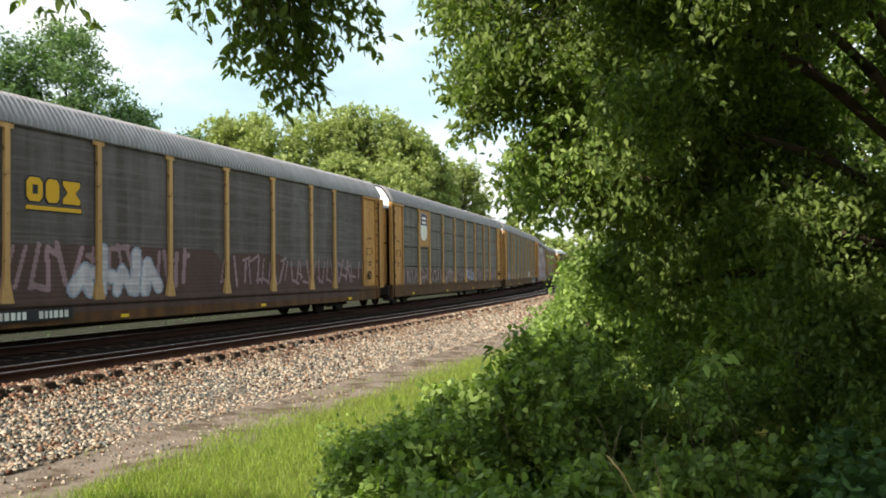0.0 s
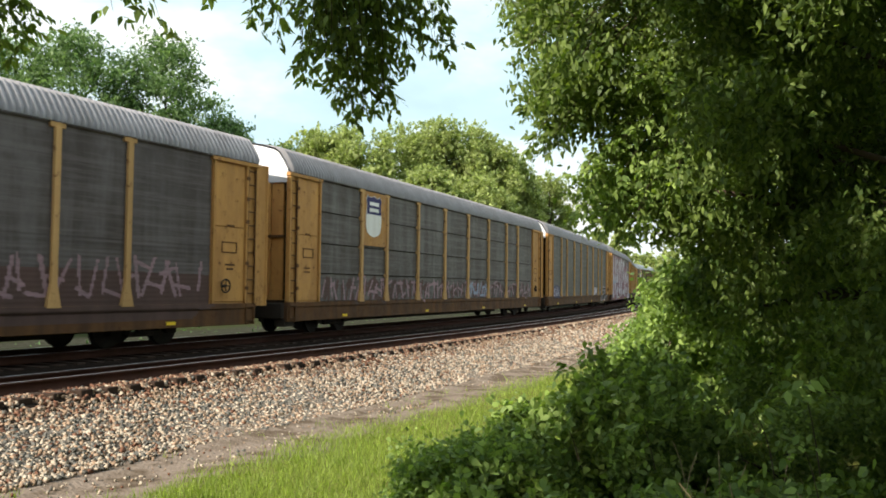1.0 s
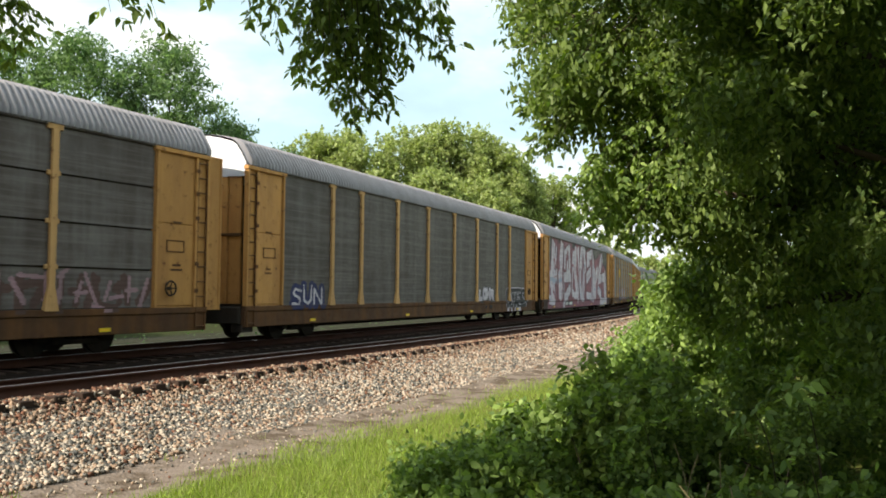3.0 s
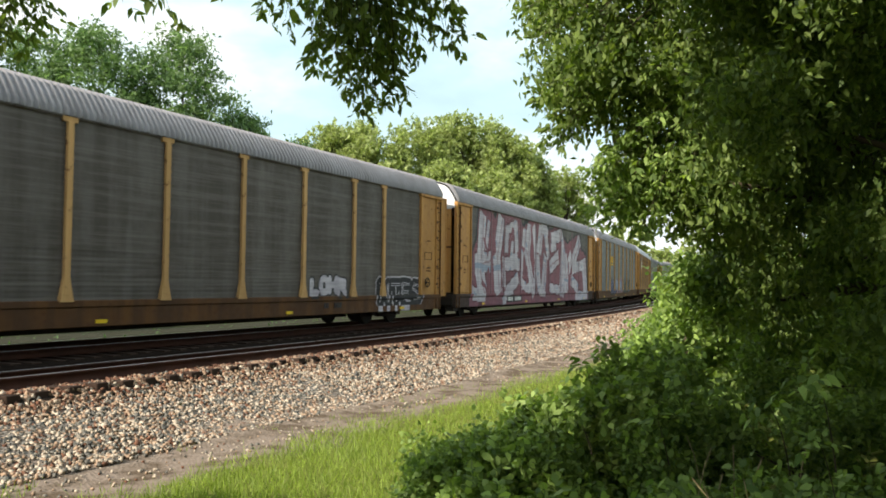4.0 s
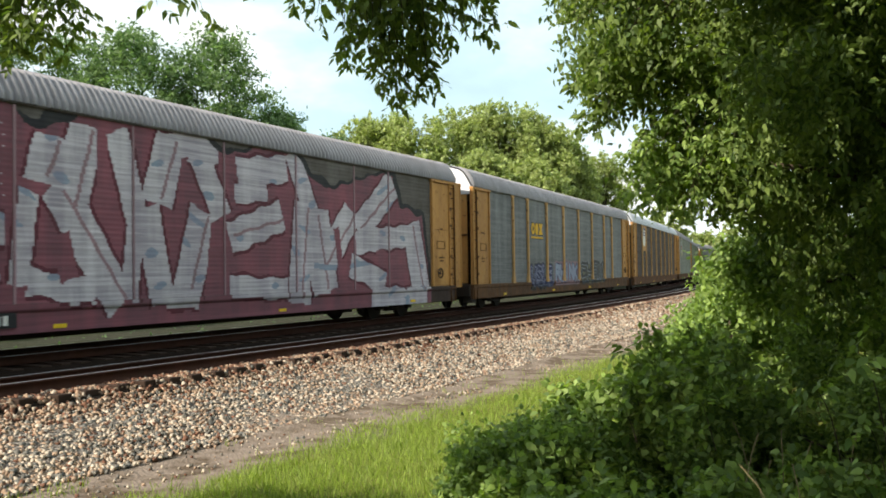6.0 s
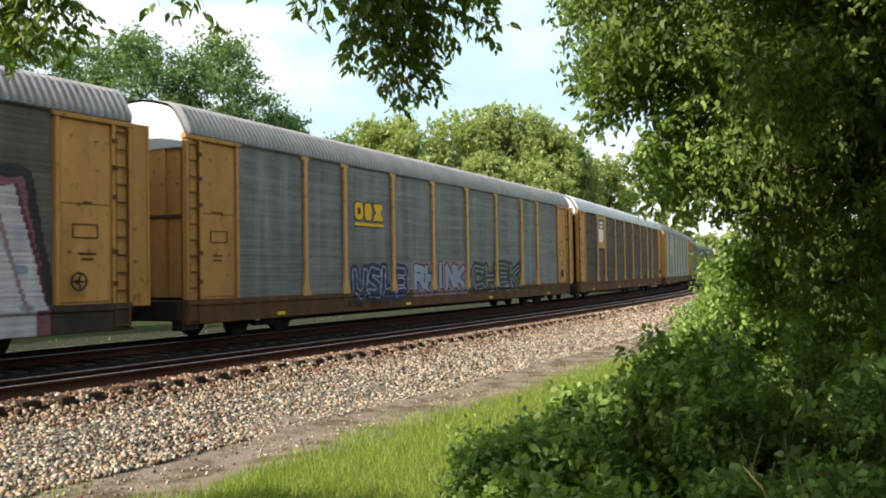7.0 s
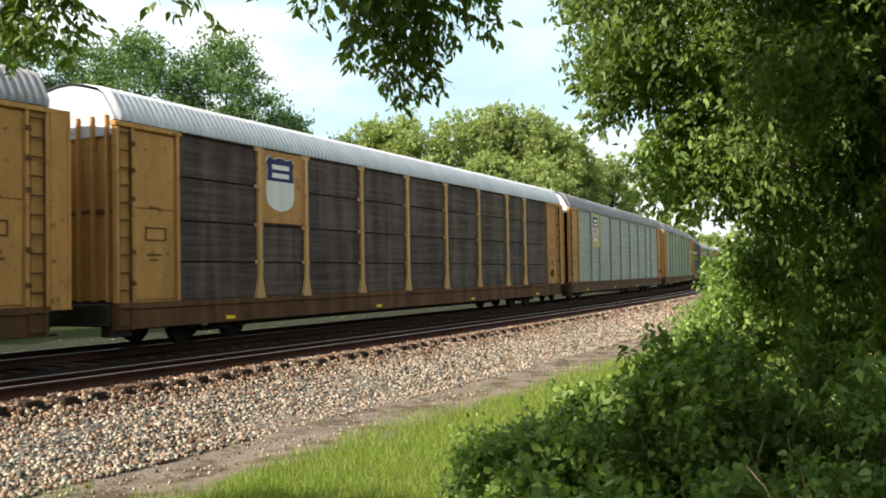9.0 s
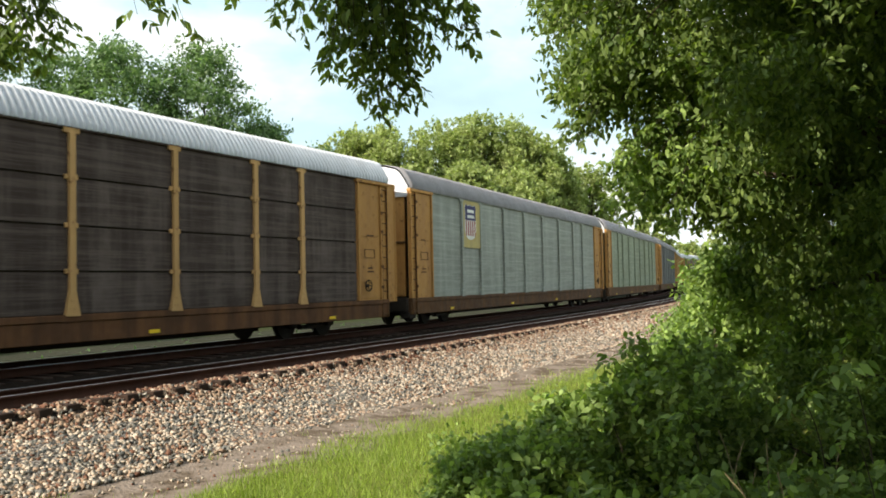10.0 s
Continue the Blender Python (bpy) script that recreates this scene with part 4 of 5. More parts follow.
def build_train():
    sc = band_strokes(11, -11.5, -0.5, 1.25, 2.3, 26, 0.07)
    white = [(-5.0, 1.25, -4.6, 1.65, 0.17), (-4.6, 1.65, -4.45, 1.2, 0.15), (-4.0, 2.1, -4.05, 1.2, 0.17), (-4.3, 1.6, -3.6, 1.5, 0.14), (-3.3, 1.65, -3.5, 1.2, 0.14), (-3.3, 1.65, -2.95, 1.2, 0.13), (-2.75, 2.05, -2.8, 1.2, 0.16), (-2.3, 1.8, -2.4, 1.2, 0.18), (-2.3, 1.8, -1.85, 1.25, 0.16)]
    red0 = [(-11.6, 1.5, 0.5, 1.55, 0.72), (0.5, 1.45, 11.6, 1.3, 0.42), (2.0, 1.6, 4.6, 1.6, 0.6), (-11.0, 1.0, 11.0, 0.95, 0.3)]
    build_car(0, "dark grey autorack car with yellow posts and faded graffiti", SHEET_A, POST_YELLOW, ROOF, POSTS,
              paint=layers((1, red0), (2, sc), (2, band_strokes(13, 1, 11.4, 1.2, 2.1, 26, 0.045)), (3, grown(white, 0.05)), (4, white)), paint_top=2.47, paint_mats=[RUST_SPRAY, SPRAY_ROSE, SPRAY_PALE, SPRAY_WHITE], badge=yellow_marks)
    b1 = band_strokes(21, -11.6, 11.6, 1.05, 1.75, 52, 0.045)
    build_car(1, "grey ribbed autorack car with yellow posts and a white shield", SHEET_B, POST_YELLOW, ROOF, POSTS, SEAMS,
              paint=layers((1, band_strokes(23, -11.6, 11.6, 1.0, 1.7, 60, 0.09)), (2, b1), (3, band_strokes(22, 1.6, 4.2, 1.1, 1.75, 9, 0.06))), paint_top=1.86, paint_mats=[RUST_SPRAY, SPRAY_ROSE, SPRAY_PALE], badge=shield_badge())
    tag_a = word("SUN", -11.2, -9.4, 1.05, 1.55, 0.07, 31)
    tag_b = word("LOHR", 4.6, 6.65, 1.14, 1.52, 0.10, 32)
    tag_c = word("NTES", 8.7, 11.9, 0.78, 1.35, 0.07, 33)
    build_car(2, "olive grey autorack car with small graffiti tags low on its side", SHEET_C, POST_YELLOW, ROOF, POSTS,
              paint=layers((1, grown(tag_a, 0.10)), (2, grown(tag_a, -0.03)), (3, grown(tag_b, 0.05)), (2, tag_b), (2, grown(tag_c, 0.21)), (3, grown(tag_c, 0.165)), (2, grown(tag_c, -0.025)), (3, grown(tag_c, -0.05))), paint_top=2.05, paint_mats=[SPRAY_BLUE, SPRAY_WHITE, SPRAY_BLACK])
    build_car(3, "autorack car covered in large white and pink graffiti letters", SHEET_C, SPRAY_ROSE, ROOF, POSTS, paint=big_paint,
              paint_mats=[PINK, SPRAY_WHITE, SPRAY_BLACK, SPRAY_ROSE, SPRAY_PALE, PINK_DARK], sill_mat=DARK_SILL, flush=True)
    ta = word("USLE", -6.55, -3.3, 0.92, 1.62, 0.085, 41)
    tb = word("RHINK", -2.75, 1.2, 1.06, 1.76, 0.12, 42)
    tc = word("CHEK", 1.75, 6.9, 1.0, 1.75, 0.14, 43)
    halo = [(-2.7, 1.0, 1.2, 1.0, 0.26), (-2.7, 1.7, 1.2, 1.75, 0.22), (-2.6, 1.35, 1.2, 1.35, 0.3)]
    drips = [(-2.5 + 0.37 * k, 1.0, -2.5 + 0.37 * k, 0.62, 0.03) for k in range(10)]
    build_car(4, "blue-green grey autorack car with yellow posts and three graffiti tags", SHEET_D, POST_YELLOW, ROOF, POSTS,
              paint=layers((4, grown(ta, 0.17)), (1, grown(ta, 0.14)), (7, grown(ta, 0.055)), (1, grown(ta, 0.0)), (3, halo), (4, grown(drips, -0.005)), (3, grown(tb, 0.12)), (1, grown(tb, 0.06)), (2, tb), (6, [(2.1, 1.5, 6.6, 1.5, 0.32), (2.1, 1.1, 6.6, 1.1, 0.32)]), (4, grown(tc, 0.12)), (2, grown(tc, -0.03)), (6, grown(tc, -0.055)), (4, grown(tc, -0.09))), paint_top=2.05, paint_mats=[SPRAY_BLUE, SPRAY_PALE, SPRAY_ROSE, SPRAY_BLACK, SPRAY_BLUE, SPRAY_OCHRE, SPRAY_LILAC], badge=yellow_marks)
    build_car(5, "dark rust-brown ribbed autorack car with a white shield and bright roof", SHEET_E, POST_YELLOW, ROOF_WHITE, POSTS, SEAMS, sill_mat=RUST_SILL, badge=shield_badge())
    build_car(6, "pale green-silver autorack car with a small shield", SHEET_F, SHEET_F, ROOF, POSTS, badge=shield_badge(True, car_sheet_yellow))
    build_car(7, "green-grey autorack car with yellow ends", SHEET_G, SHEET_G, ROOF, POSTS)
    build_car(8, "grey-green autorack car with yellow corner panels", SHEET_D, SHEET_D, ROOF, POSTS)
    for i in range(9, 13):
        build_car(i, "distant silver-grey autorack car on the bend", SHEET_F if i % 2 else SHEET_C, POST_YELLOW, ROOF_WHITE, POSTS)
    for i, car in CARS[:8]:
        small_fittings(car, 500 + i)
    sill_marks(CARS[0][1], -7.3, -5.1, 0.62, 0.78, True, 1)
    sill_marks(CARS[3][1], -6.6, -4.2, 0.62, 0.80, True, 2)
    sill_marks(CARS[4][1], -6.9, -4.4, 0.62, 0.78, False, 3)
    sill_marks(CARS[2][1], 5.2, 6.4, 0.64, 0.80, False, 4)


build_train()


# ---- plants ----
def leaf_material(name, dark, light, through, gloss=0.35):
    m = bpy.data.materials.new(name)
    m.use_nodes = True
    nt = m.node_tree
    b = nt.nodes["Principled BSDF"]
    geo = nt.nodes.new("ShaderNodeNewGeometry")
    col = ramp(m, geo.outputs["Random Per Island"], [(0.0, dark), (0.75, light), (1.0, tuple(min(c * 1.5, 1) for c in light))])
    link(m, col, b.inputs["Base Color"])
    b.inputs["Roughness"].default_value = 0.55
    b.inputs["Specular IOR Level"].default_value = gloss
    tr = nt.nodes.new("ShaderNodeBsdfTranslucent")
    tc = mix(m, 1.0, col, through, "MULTIPLY")
    link(m, tc, tr.inputs["Color"])
    add = nt.nodes.new("ShaderNodeMixShader")
    add.inputs["Fac"].default_value = 0.42
    link(m, b.outputs["BSDF"], add.inputs[1])
    link(m, tr.outputs["BSDF"], add.inputs[2])
    link(m, add.outputs["Shader"], nt.nodes["Material Output"].inputs["Surface"])
    return m


LEAF_NEAR = leaf_material("box_elder_leaf", (0.056, 0.098, 0.024), (0.135, 0.185, 0.048), (1.6, 1.7, 0.6))
LEAF_BUSH = leaf_material("bush_leaf", (0.08, 0.138, 0.036), (0.21, 0.29, 0.08), (1.6, 1.7, 0.6))
# paler than near leaves, with the haze of distance put into the colour
LEAF_FAR = leaf_material("hazed_far_leaf", (0.17, 0.215, 0.075), (0.29, 0.335, 0.135), (1.4, 1.5, 0.7))
LEAF_LOCUST = leaf_material("locust_leaf", (0.062, 0.115, 0.048), (0.135, 0.20, 0.088), (1.4, 1.6, 0.8))
# darker bush leaf; on two bushes it also stands in for deep shade
BUSH_DARK = leaf_material("dark_bramble_leaf", (0.045, 0.095, 0.04), (0.11, 0.19, 0.075), (1.4, 1.7, 0.7))
GRASS = leaf_material("grass_blade", (0.105, 0.158, 0.023), (0.215, 0.28, 0.055), (1.6, 1.7, 0.6))
BARK = weathered("brown_bark", (0.075, 0.055, 0.04), (0.04, 0.03, 0.024), None, 0.95, 0, 0.6)


def leaves(name, centers, sizes, mat, parent, seed, droop=0.5, slim=0.42, label="", fine=False, dirs=None, tri=False):
    """One crown of single folded leaves: pointed, four-sided, each turned its own way."""
    rg = np.random.default_rng(seed)
    c = np.asarray(centers)
    n = len(c)
    d = rg.normal(size=(n, 3))
    d[:, 2] -= droop
    if dirs is not None:
        d = d * 0.42 + dirs
    d /= np.linalg.norm(d, axis=1)[:, None]
    up = rg.normal(size=(n, 3)) * 0.55 + np.array([0, 0, 1.0])
    w = np.cross(d, up)
    w /= np.linalg.norm(w, axis=1)[:, None] + 1e-6
    nn = np.cross(w, d)
    L = (np.asarray(sizes) * rg.uniform(0.65, 1.3, n))[:, None]
    base = c - d * L * 0.5
    if tri:
        v = np.stack([base + w * L * slim, base + d * L, base - w * L * slim], 1)
        f = np.arange(n * 3).reshape(-1, 3)
    elif fine:
        v = np.stack([base, base + d * L * 0.32 + w * L * slim, base + d * L * 0.68 + w * L * slim * 0.62 - nn * L * 0.05, base + d * L - nn * L * 0.16,
                      base + d * L * 0.68 - w * L * slim * 0.62 - nn * L * 0.05, base + d * L * 0.32 - w * L * slim], 1)
        k = np.arange(n)[:, None] * 6
        f = np.concatenate([k + np.array([t]) for t in ((0, 1, 5), (1, 2, 4), (1, 4, 5), (2, 3, 4))], 1).reshape(-1, 3)
    else:
        v = np.stack([base, base + d * L * 0.42 + w * L * slim + nn * L * 0.1, base + d * L, base + d * L * 0.42 - w * L * slim + nn * L * 0.1], 1)
        k = np.arange(n)[:, None] * 4
        f = np.concatenate([k + np.array([[0, 1, 2]]), k + np.array([[0, 2, 3]])], 1).reshape(-1, 3)
    return mesh_object(name, v, f, mat, parent, label)


def sprays(rg, blobs, twigs, per, spread):
    """Leaf places: twigs in the outer part of each blob (x, y, z, rx, ry, rz), leaves clustered along each twig."""
    out = []
    vol = np.array([max(b[3] * b[4] * b[5], 1e-3) ** (2 / 3) for b in blobs])
    share = np.maximum((twigs * vol / vol.sum()).astype(int), 3)
    for b, m in zip(blobs, share):
        d = rg.normal(size=(m, 3))
        d /= np.linalg.norm(d, axis=1)[:, None]
        r = rg.random(m) ** 0.45 * rg.uniform(0.8, 1.12, m)
        p = np.array(b[:3]) + d * r[:, None] * np.array(b[3:6])
        way = d + rg.normal(size=(m, 3)) * 0.5 - np.array([0, 0, 0.25])
        way /= np.linalg.norm(way, axis=1)[:, None]
        t = rg.uniform(-0.5, 1.0, (m, per))
        out.append((p[:, None] + way[:, None] * t[..., None] * spread + rg.normal(size=(m, per, 3)) * spread * 0.28).reshape(-1, 3))
    return np.concatenate(out)


def crown_blobs(rg, cx, cy, z0, z1, rad, n, flat=0.75):
    """Uneven clumps that fill an egg-shaped crown."""
    out = []
    for k in range(n):
        f = (k + 0.5) / n
        z = z0 + (z1 - z0) * (0.12 + 0.8 * f)
        ring = rad * math.sin(math.pi * min(0.25 + 0.68 * f, 0.96)) * rg.uniform(0.35, 0.9)
        a = k * 2.4 + rg.uniform(-0.5, 0.5)
        r = rad * rg.uniform(0.3, 0.5) * (1.1 - 0.4 * f)
        out.append((cx + ring * math.cos(a), cy + ring * math.sin(a), z, r, r, r * flat))
    return out


def dome_blobs(rg, cx, cy, z0, z1, rad, n):
    """Clumps packed into a full round-topped crown."""
    out = []
    for k in range(n):
        d = rg.normal(size=3)
        d /= np.linalg.norm(d)
        r = rad * rg.uniform(0.24, 0.38)
        f = rg.uniform(0.75, 1.0)
        out.append((cx + d[0] * f * (rad - r), cy + d[1] * f * (rad - r), (z0 + z1) / 2 + d[2] * f * ((z1 - z0) / 2 - r), r, r, r))
    return out


def build_tree(name, label, category, x, y, base, blobs, leaf, mat, twigs, per, spread, seed, trunk=0.25, droop=0.5, slim=0.42, lean=(0, 0), limbs=9, group="", fine=False, tri=False):
    rg = np.random.default_rng(seed)
    t = tagged(new(name), label, category, group=group)
    top = max(b[2] for b in blobs)
    low = min(b[2] for b in blobs)
    fork = base + max((low - base) * 0.8, (top - base) * 0.25)
    tx, ty = x + lean[0], y + lean[1]
    bm = bmesh.new()
    rod(bm, (x, y, base - 0.15), (x + lean[0] * 0.4, y + lean[1] * 0.4, fork), trunk, trunk * 0.75, 10)
    rod(bm, (x + lean[0] * 0.4, y + lean[1] * 0.4, fork - trunk * 0.5), (tx, ty, base + (top - base) * 0.8), trunk * 0.75, trunk * 0.2, 8)
    part("trunk", bm, BARK, t, smooth=True)
    for b in sorted(blobs, key=lambda b: -b[3])[:limbs]:
        bm = bmesh.new()
        s = Vector((x + lean[0] * 0.5, y + lean[1] * 0.5, min(fork + (b[2] - fork) * 0.35, b[2])))
        e = Vector(b[:3])
        mid = (s + e) / 2 + Vector((0, 0, 0.08 * (e - s).length))
        rod(bm, s, mid, trunk * 0.38, trunk * 0.24, 6)
        rod(bm, mid, e, trunk * 0.24, trunk * 0.07, 6)
        part("limb", bm, BARK, t, smooth=True)
    pts = sprays(rg, blobs, twigs, per, spread)
    pts[:, 2] = np.maximum(pts[:, 2], base + 0.05)
    leaves("crown", pts, np.full(len(pts), leaf), mat, t, seed + 1, droop, slim, fine=fine, tri=tri)
    return t


def far_trees():
    rg = np.random.default_rng(50)
    # feathery locusts just past the train; the last seven are unseen, added for shade
    for k, (x, y, h, r) in enumerate(((-39, 50, 19.5, 5.4), (-33.5, 53, 18.5, 5.4), (-28.5, 54, 19.0, 5.4), (-24, 56, 18.0, 5.0), (-19.5, 55, 18.0, 4.8), (-14.8, 57, 18.6, 4.6), (-11.4, 60, 13.6, 3.6), (-8.4, 66, 12.4, 3.0), (-41, 12, 14, 4.5), (-36, 5, 15, 5), (-33, -3, 15, 5), (-28, -10, 15, 5), (-21.5, 27.5, 8.0, 3.0), (-25.0, 23.0, 8.5, 3.4), (-19.8, 30.5, 6.2, 2.3))):
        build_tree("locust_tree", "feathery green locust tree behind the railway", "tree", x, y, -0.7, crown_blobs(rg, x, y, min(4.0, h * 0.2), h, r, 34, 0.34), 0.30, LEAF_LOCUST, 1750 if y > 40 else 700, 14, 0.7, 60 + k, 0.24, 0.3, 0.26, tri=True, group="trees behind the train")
    # the round wood in the distance
    for k, (x, y, h, r) in enumerate(((-8.2, 92, 19.6, 4.6), (-3.5, 90, 20.6, 5.2), (1.5, 94, 20.4, 5.6), (6.5, 95, 21.4, 6.0), (11.0, 97, 19.8, 5.0), (3.0, 84, 14.0, 4.5), (14.5, 100, 15.5, 4.0), (19.5, 108, 17.0, 4.5), (-6.0, 94, 20.0, 4.6), (3.8, 97, 21.0, 5.2), (9.2, 98, 20.8, 5.0), (14.0, 101, 18.0, 4.6), (-12, 98, 13, 4), (9.0, 88, 14.0, 4.5), (-3.0, 85, 13.0, 4.0))):
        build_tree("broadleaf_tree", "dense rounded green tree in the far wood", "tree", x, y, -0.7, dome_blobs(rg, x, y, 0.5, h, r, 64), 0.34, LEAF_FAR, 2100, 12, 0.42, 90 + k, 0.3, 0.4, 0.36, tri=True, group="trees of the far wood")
    for k, (x, y, h, r) in enumerate(((34, 133, 14.0, 4.0), (39, 150, 9.0, 4.5), (46, 155, 8.0, 5.0), (54, 160, 12.0, 6.0), (50, 120, 12.0, 6.0), (43, 110, 9, 5))):
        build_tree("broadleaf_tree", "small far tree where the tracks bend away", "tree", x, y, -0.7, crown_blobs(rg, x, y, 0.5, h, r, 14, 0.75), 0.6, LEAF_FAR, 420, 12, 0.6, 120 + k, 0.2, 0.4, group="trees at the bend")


far_trees()


def edge_blobs(rg, n, y0, y1, zs, edge, z0, z1, reach, r0, r1, flat=0.7):
    """Clumps that fill all to the right of an uneven edge, given as x / y against height."""
    out = []
    for k in range(n):
        y = rg.uniform(y0, y1)
        z = rg.uniform(z0, z1)
        r = rg.uniform(r0, r1)
        e = max(float(np.interp((z + d - 1.45) / y, zs, edge)) for d in (-r * flat * 0.9 - 0.1, 0.0, r * flat)) * y
        x = e + r * 1.05 + reach * rg.random() ** 1.5
        out.append((x, y, z, r, r, r * flat))
    return out


def leafy_twigs(name, stems, leaf, tree, seed, share, mat=None):
    """Bending twigs from a bough to their tips; the last share of each bears stalks with five leaflets."""
    rg = np.random.default_rng(seed)
    bm = bmesh.new()
    pts, dirs = [], []
    for s, e in stems:
        bend = Vector(rg.normal(size=3) * 0.05) + Vector((0, 0, 0.16 * (e - s).length))
        path = [s.lerp(e, k / 9) + bend * (4 * (k / 9) * (1 - k / 9)) for k in range(10)]
        for k in range(9):
            if k / 9 > 0.9 - share - 0.25:
                rod(bm, path[k], path[k + 1], 0.007 * (1.1 - k / 10), 0.007 * (1.0 - k / 10), 4)
        n = max(int((e - s).length * share / 0.055), 3)
        for k in range(n):
            f = 1 - share * (1 - (k + 1) / n)
            i = min(int(f * 9), 8)
            p = np.array(path[i].lerp(path[i + 1], f * 9 - i))
            along = np.array((path[i + 1] - path[i]).normalized())
            out = np.cross(along, rg.normal(size=3))
            out = out / np.linalg.norm(out) + along * 0.5 - np.array([0, 0, 0.28])
            out /= np.linalg.norm(out)
            across = np.cross(out, rg.normal(size=3) * 0.4 + np.array([0, 0, 1.0]))
            across /= np.linalg.norm(across) + 1e-6
            for a, b in ((1.9, 0.0), (1.35, 0.75), (1.35, -0.75), (0.75, 0.8), (0.75, -0.8)):
                d = out * (1.0 - abs(b) * 0.5) + across * b - np.array([0, 0, 0.32])
                d /= np.linalg.norm(d)
                pts.append(p + out * leaf * a * 0.75 + d * leaf * 0.5)
                dirs.append(d * 1.6)
    wood = part(name, bm, BARK, tree)
    tagged(leaves("foliage", pts, np.full(len(pts), leaf), mat or LEAF_NEAR, wood, seed + 1, 0.2, 0.23, fine=True, dirs=np.array(dirs)), kind="stuff")
    return wood


def near_plants():
    rg = np.random.default_rng(7)
    slope = (-0.12, -0.05, 0.05, 0.068, 0.13, 0.155, 0.23, 0.28, 0.45)
    edge = (0.40, 0.32, 0.30, 0.215, 0.185, 0.145, 0.125, 0.095, 0.07)
    # big box elder, crown hanging low
    bl = edge_blobs(rg, 95, 7.0, 11.0, slope, edge, 1.3, 6.5, 3.2, 0.32, 0.62)
    bl += [(rg.uniform(1.95, 2.7), rg.uniform(7.6, 8.6), rg.uniform(2.15, 2.6), 0.24, 0.24, 0.16) for _ in range(12)]
    bl += [(rg.uniform(1.5, 2.3), rg.uniform(7.4, 8.4), rg.uniform(2.95, 3.6), 0.26, 0.26, 0.2) for _ in range(8)]
    big = build_tree("box_elder_tree", "large box elder with low hanging leafy branches", "tree", 5.6, 9.0, -0.5, bl, 0.08, LEAF_NEAR, 5800, 15, 0.2, 200, 0.28, 1.1, 0.24, limbs=34, fine=True)
    bl = edge_blobs(rg, 60, 5.0, 8.0, slope, [e + 0.15 for e in edge], -0.4, 5.0, 3.0, 0.3, 0.6)
    build_tree("box_elder_tree", "dark box elder sapling thicket in deep shade", "tree", 5.2, 6.0, -0.5, bl, 0.072, LEAF_NEAR, 6500, 14, 0.2, 210, 0.16, 1.0, 0.25, limbs=20)
    for k, (x, y, h, r) in enumerate(((9.5, 15, 10, 3.4), (13, 10, 11, 4), (10, 5, 10, 3.5), (16, 22, 11, 4.5), (9, -1, 10, 4), (22, 36, 12, 5.0))):
        build_tree("box_elder_tree", "box elder of the wood beside the tracks", "tree", x, y, -0.5, crown_blobs(rg, x, y, -0.4, h, r, 22, 0.8), 0.22, LEAF_NEAR, 750, 12, 0.4, 220 + k, 0.25, 0.6, limbs=6, group="trees beside the camera")

    # the tree overhead, its trunk behind the camera
    bl = []
    for k in range(14):
        y, z = rg.uniform(-2.0, 2.6), rg.uniform(4.8, 8.8)
        bl.append((1.0 - 0.55 * (z - 6) + 0.34 * y + 6.5 * rg.random(), y, z, 0.8, 0.8, 0.5))
    t = build_tree("box_elder_tree", "overhead box elder with drooping leafy twigs", "tree", -3.2, -3.0, -0.5, bl, 0.12, LEAF_NEAR, 1100, 12, 0.16, 240, 0.3, 1.2, 0.25, limbs=12)
    hang = Vector((-0.45, 4.9, 3.9))
    side = Vector((-1.9, 4.8, 4.0))
    far_side = Vector((-2.8, 4.9, 4.1))
    ends = [(-1.0, 3.28), (-0.85, 3.2), (-0.68, 2.92), (-0.6, 2.9), (-0.5, 2.98), (-0.45, 2.9), (-0.42, 2.72), (-0.33, 2.62), (-0.25, 2.64), (-0.2, 2.72), (-0.12, 2.78), (-0.08, 2.74),
            (-0.3, 2.9), (-0.15, 2.95), (-0.35, 3.1), (-0.1, 3.1), (0.05, 3.02), (0.12, 3.16), (0.24, 3.12), (0.34, 3.08), (0.0, 3.24), (-0.5, 3.2)]
    leafy_twigs("hanging_twig", [(hang, Vector((x, 5.68 + 0.3 * rg.uniform(-1, 1), z))) for x, z in ends for _ in range(3)], 0.072, t, 300, 0.42)
    ends = [(-1.9, 3.26), (-1.58, 3.17), (-1.72, 3.36), (-1.25, 3.42)]
    leafy_twigs("hanging_twig", [(side, Vector((x, 5.68, z))) for x, z in ends], 0.085, t, 301, 0.25)
    ends = [(-3.0 + 0.07 * k, 2.97 + 0.06 * ((k * 5) % 7) / 3 + (0.16 if k > 6 else 0)) for k in range(9)] + [(-3.3, 3.0), (-3.5, 3.1), (-3.2, 2.9), (-3.7, 2.95), (-3.1, 3.05), (-2.9, 3.05), (-2.75, 3.1)]
    leafy_twigs("hanging_twig", [(far_side, Vector((x, 5.68 + 0.25 * rg.uniform(-1, 1), z))) for x, z in ends for _ in range(3)], 0.072, t, 302, 0.55)

    # outer boughs of the big box elder that stand out against the sky
    root = Vector((3.0, 8.4, 4.2))
    ends = [(1.0, 3.85), (1.05, 3.6), (1.2, 3.9), (1.35, 3.6), (1.15, 3.15), (1.2, 3.02), (1.35, 3.2), (1.5, 3.05), (1.2, 2.78), (1.3, 2.70), (1.42, 2.85), (1.6, 3.3), (1.7, 3.0), (1.8, 3.6), (1.6, 3.8)]
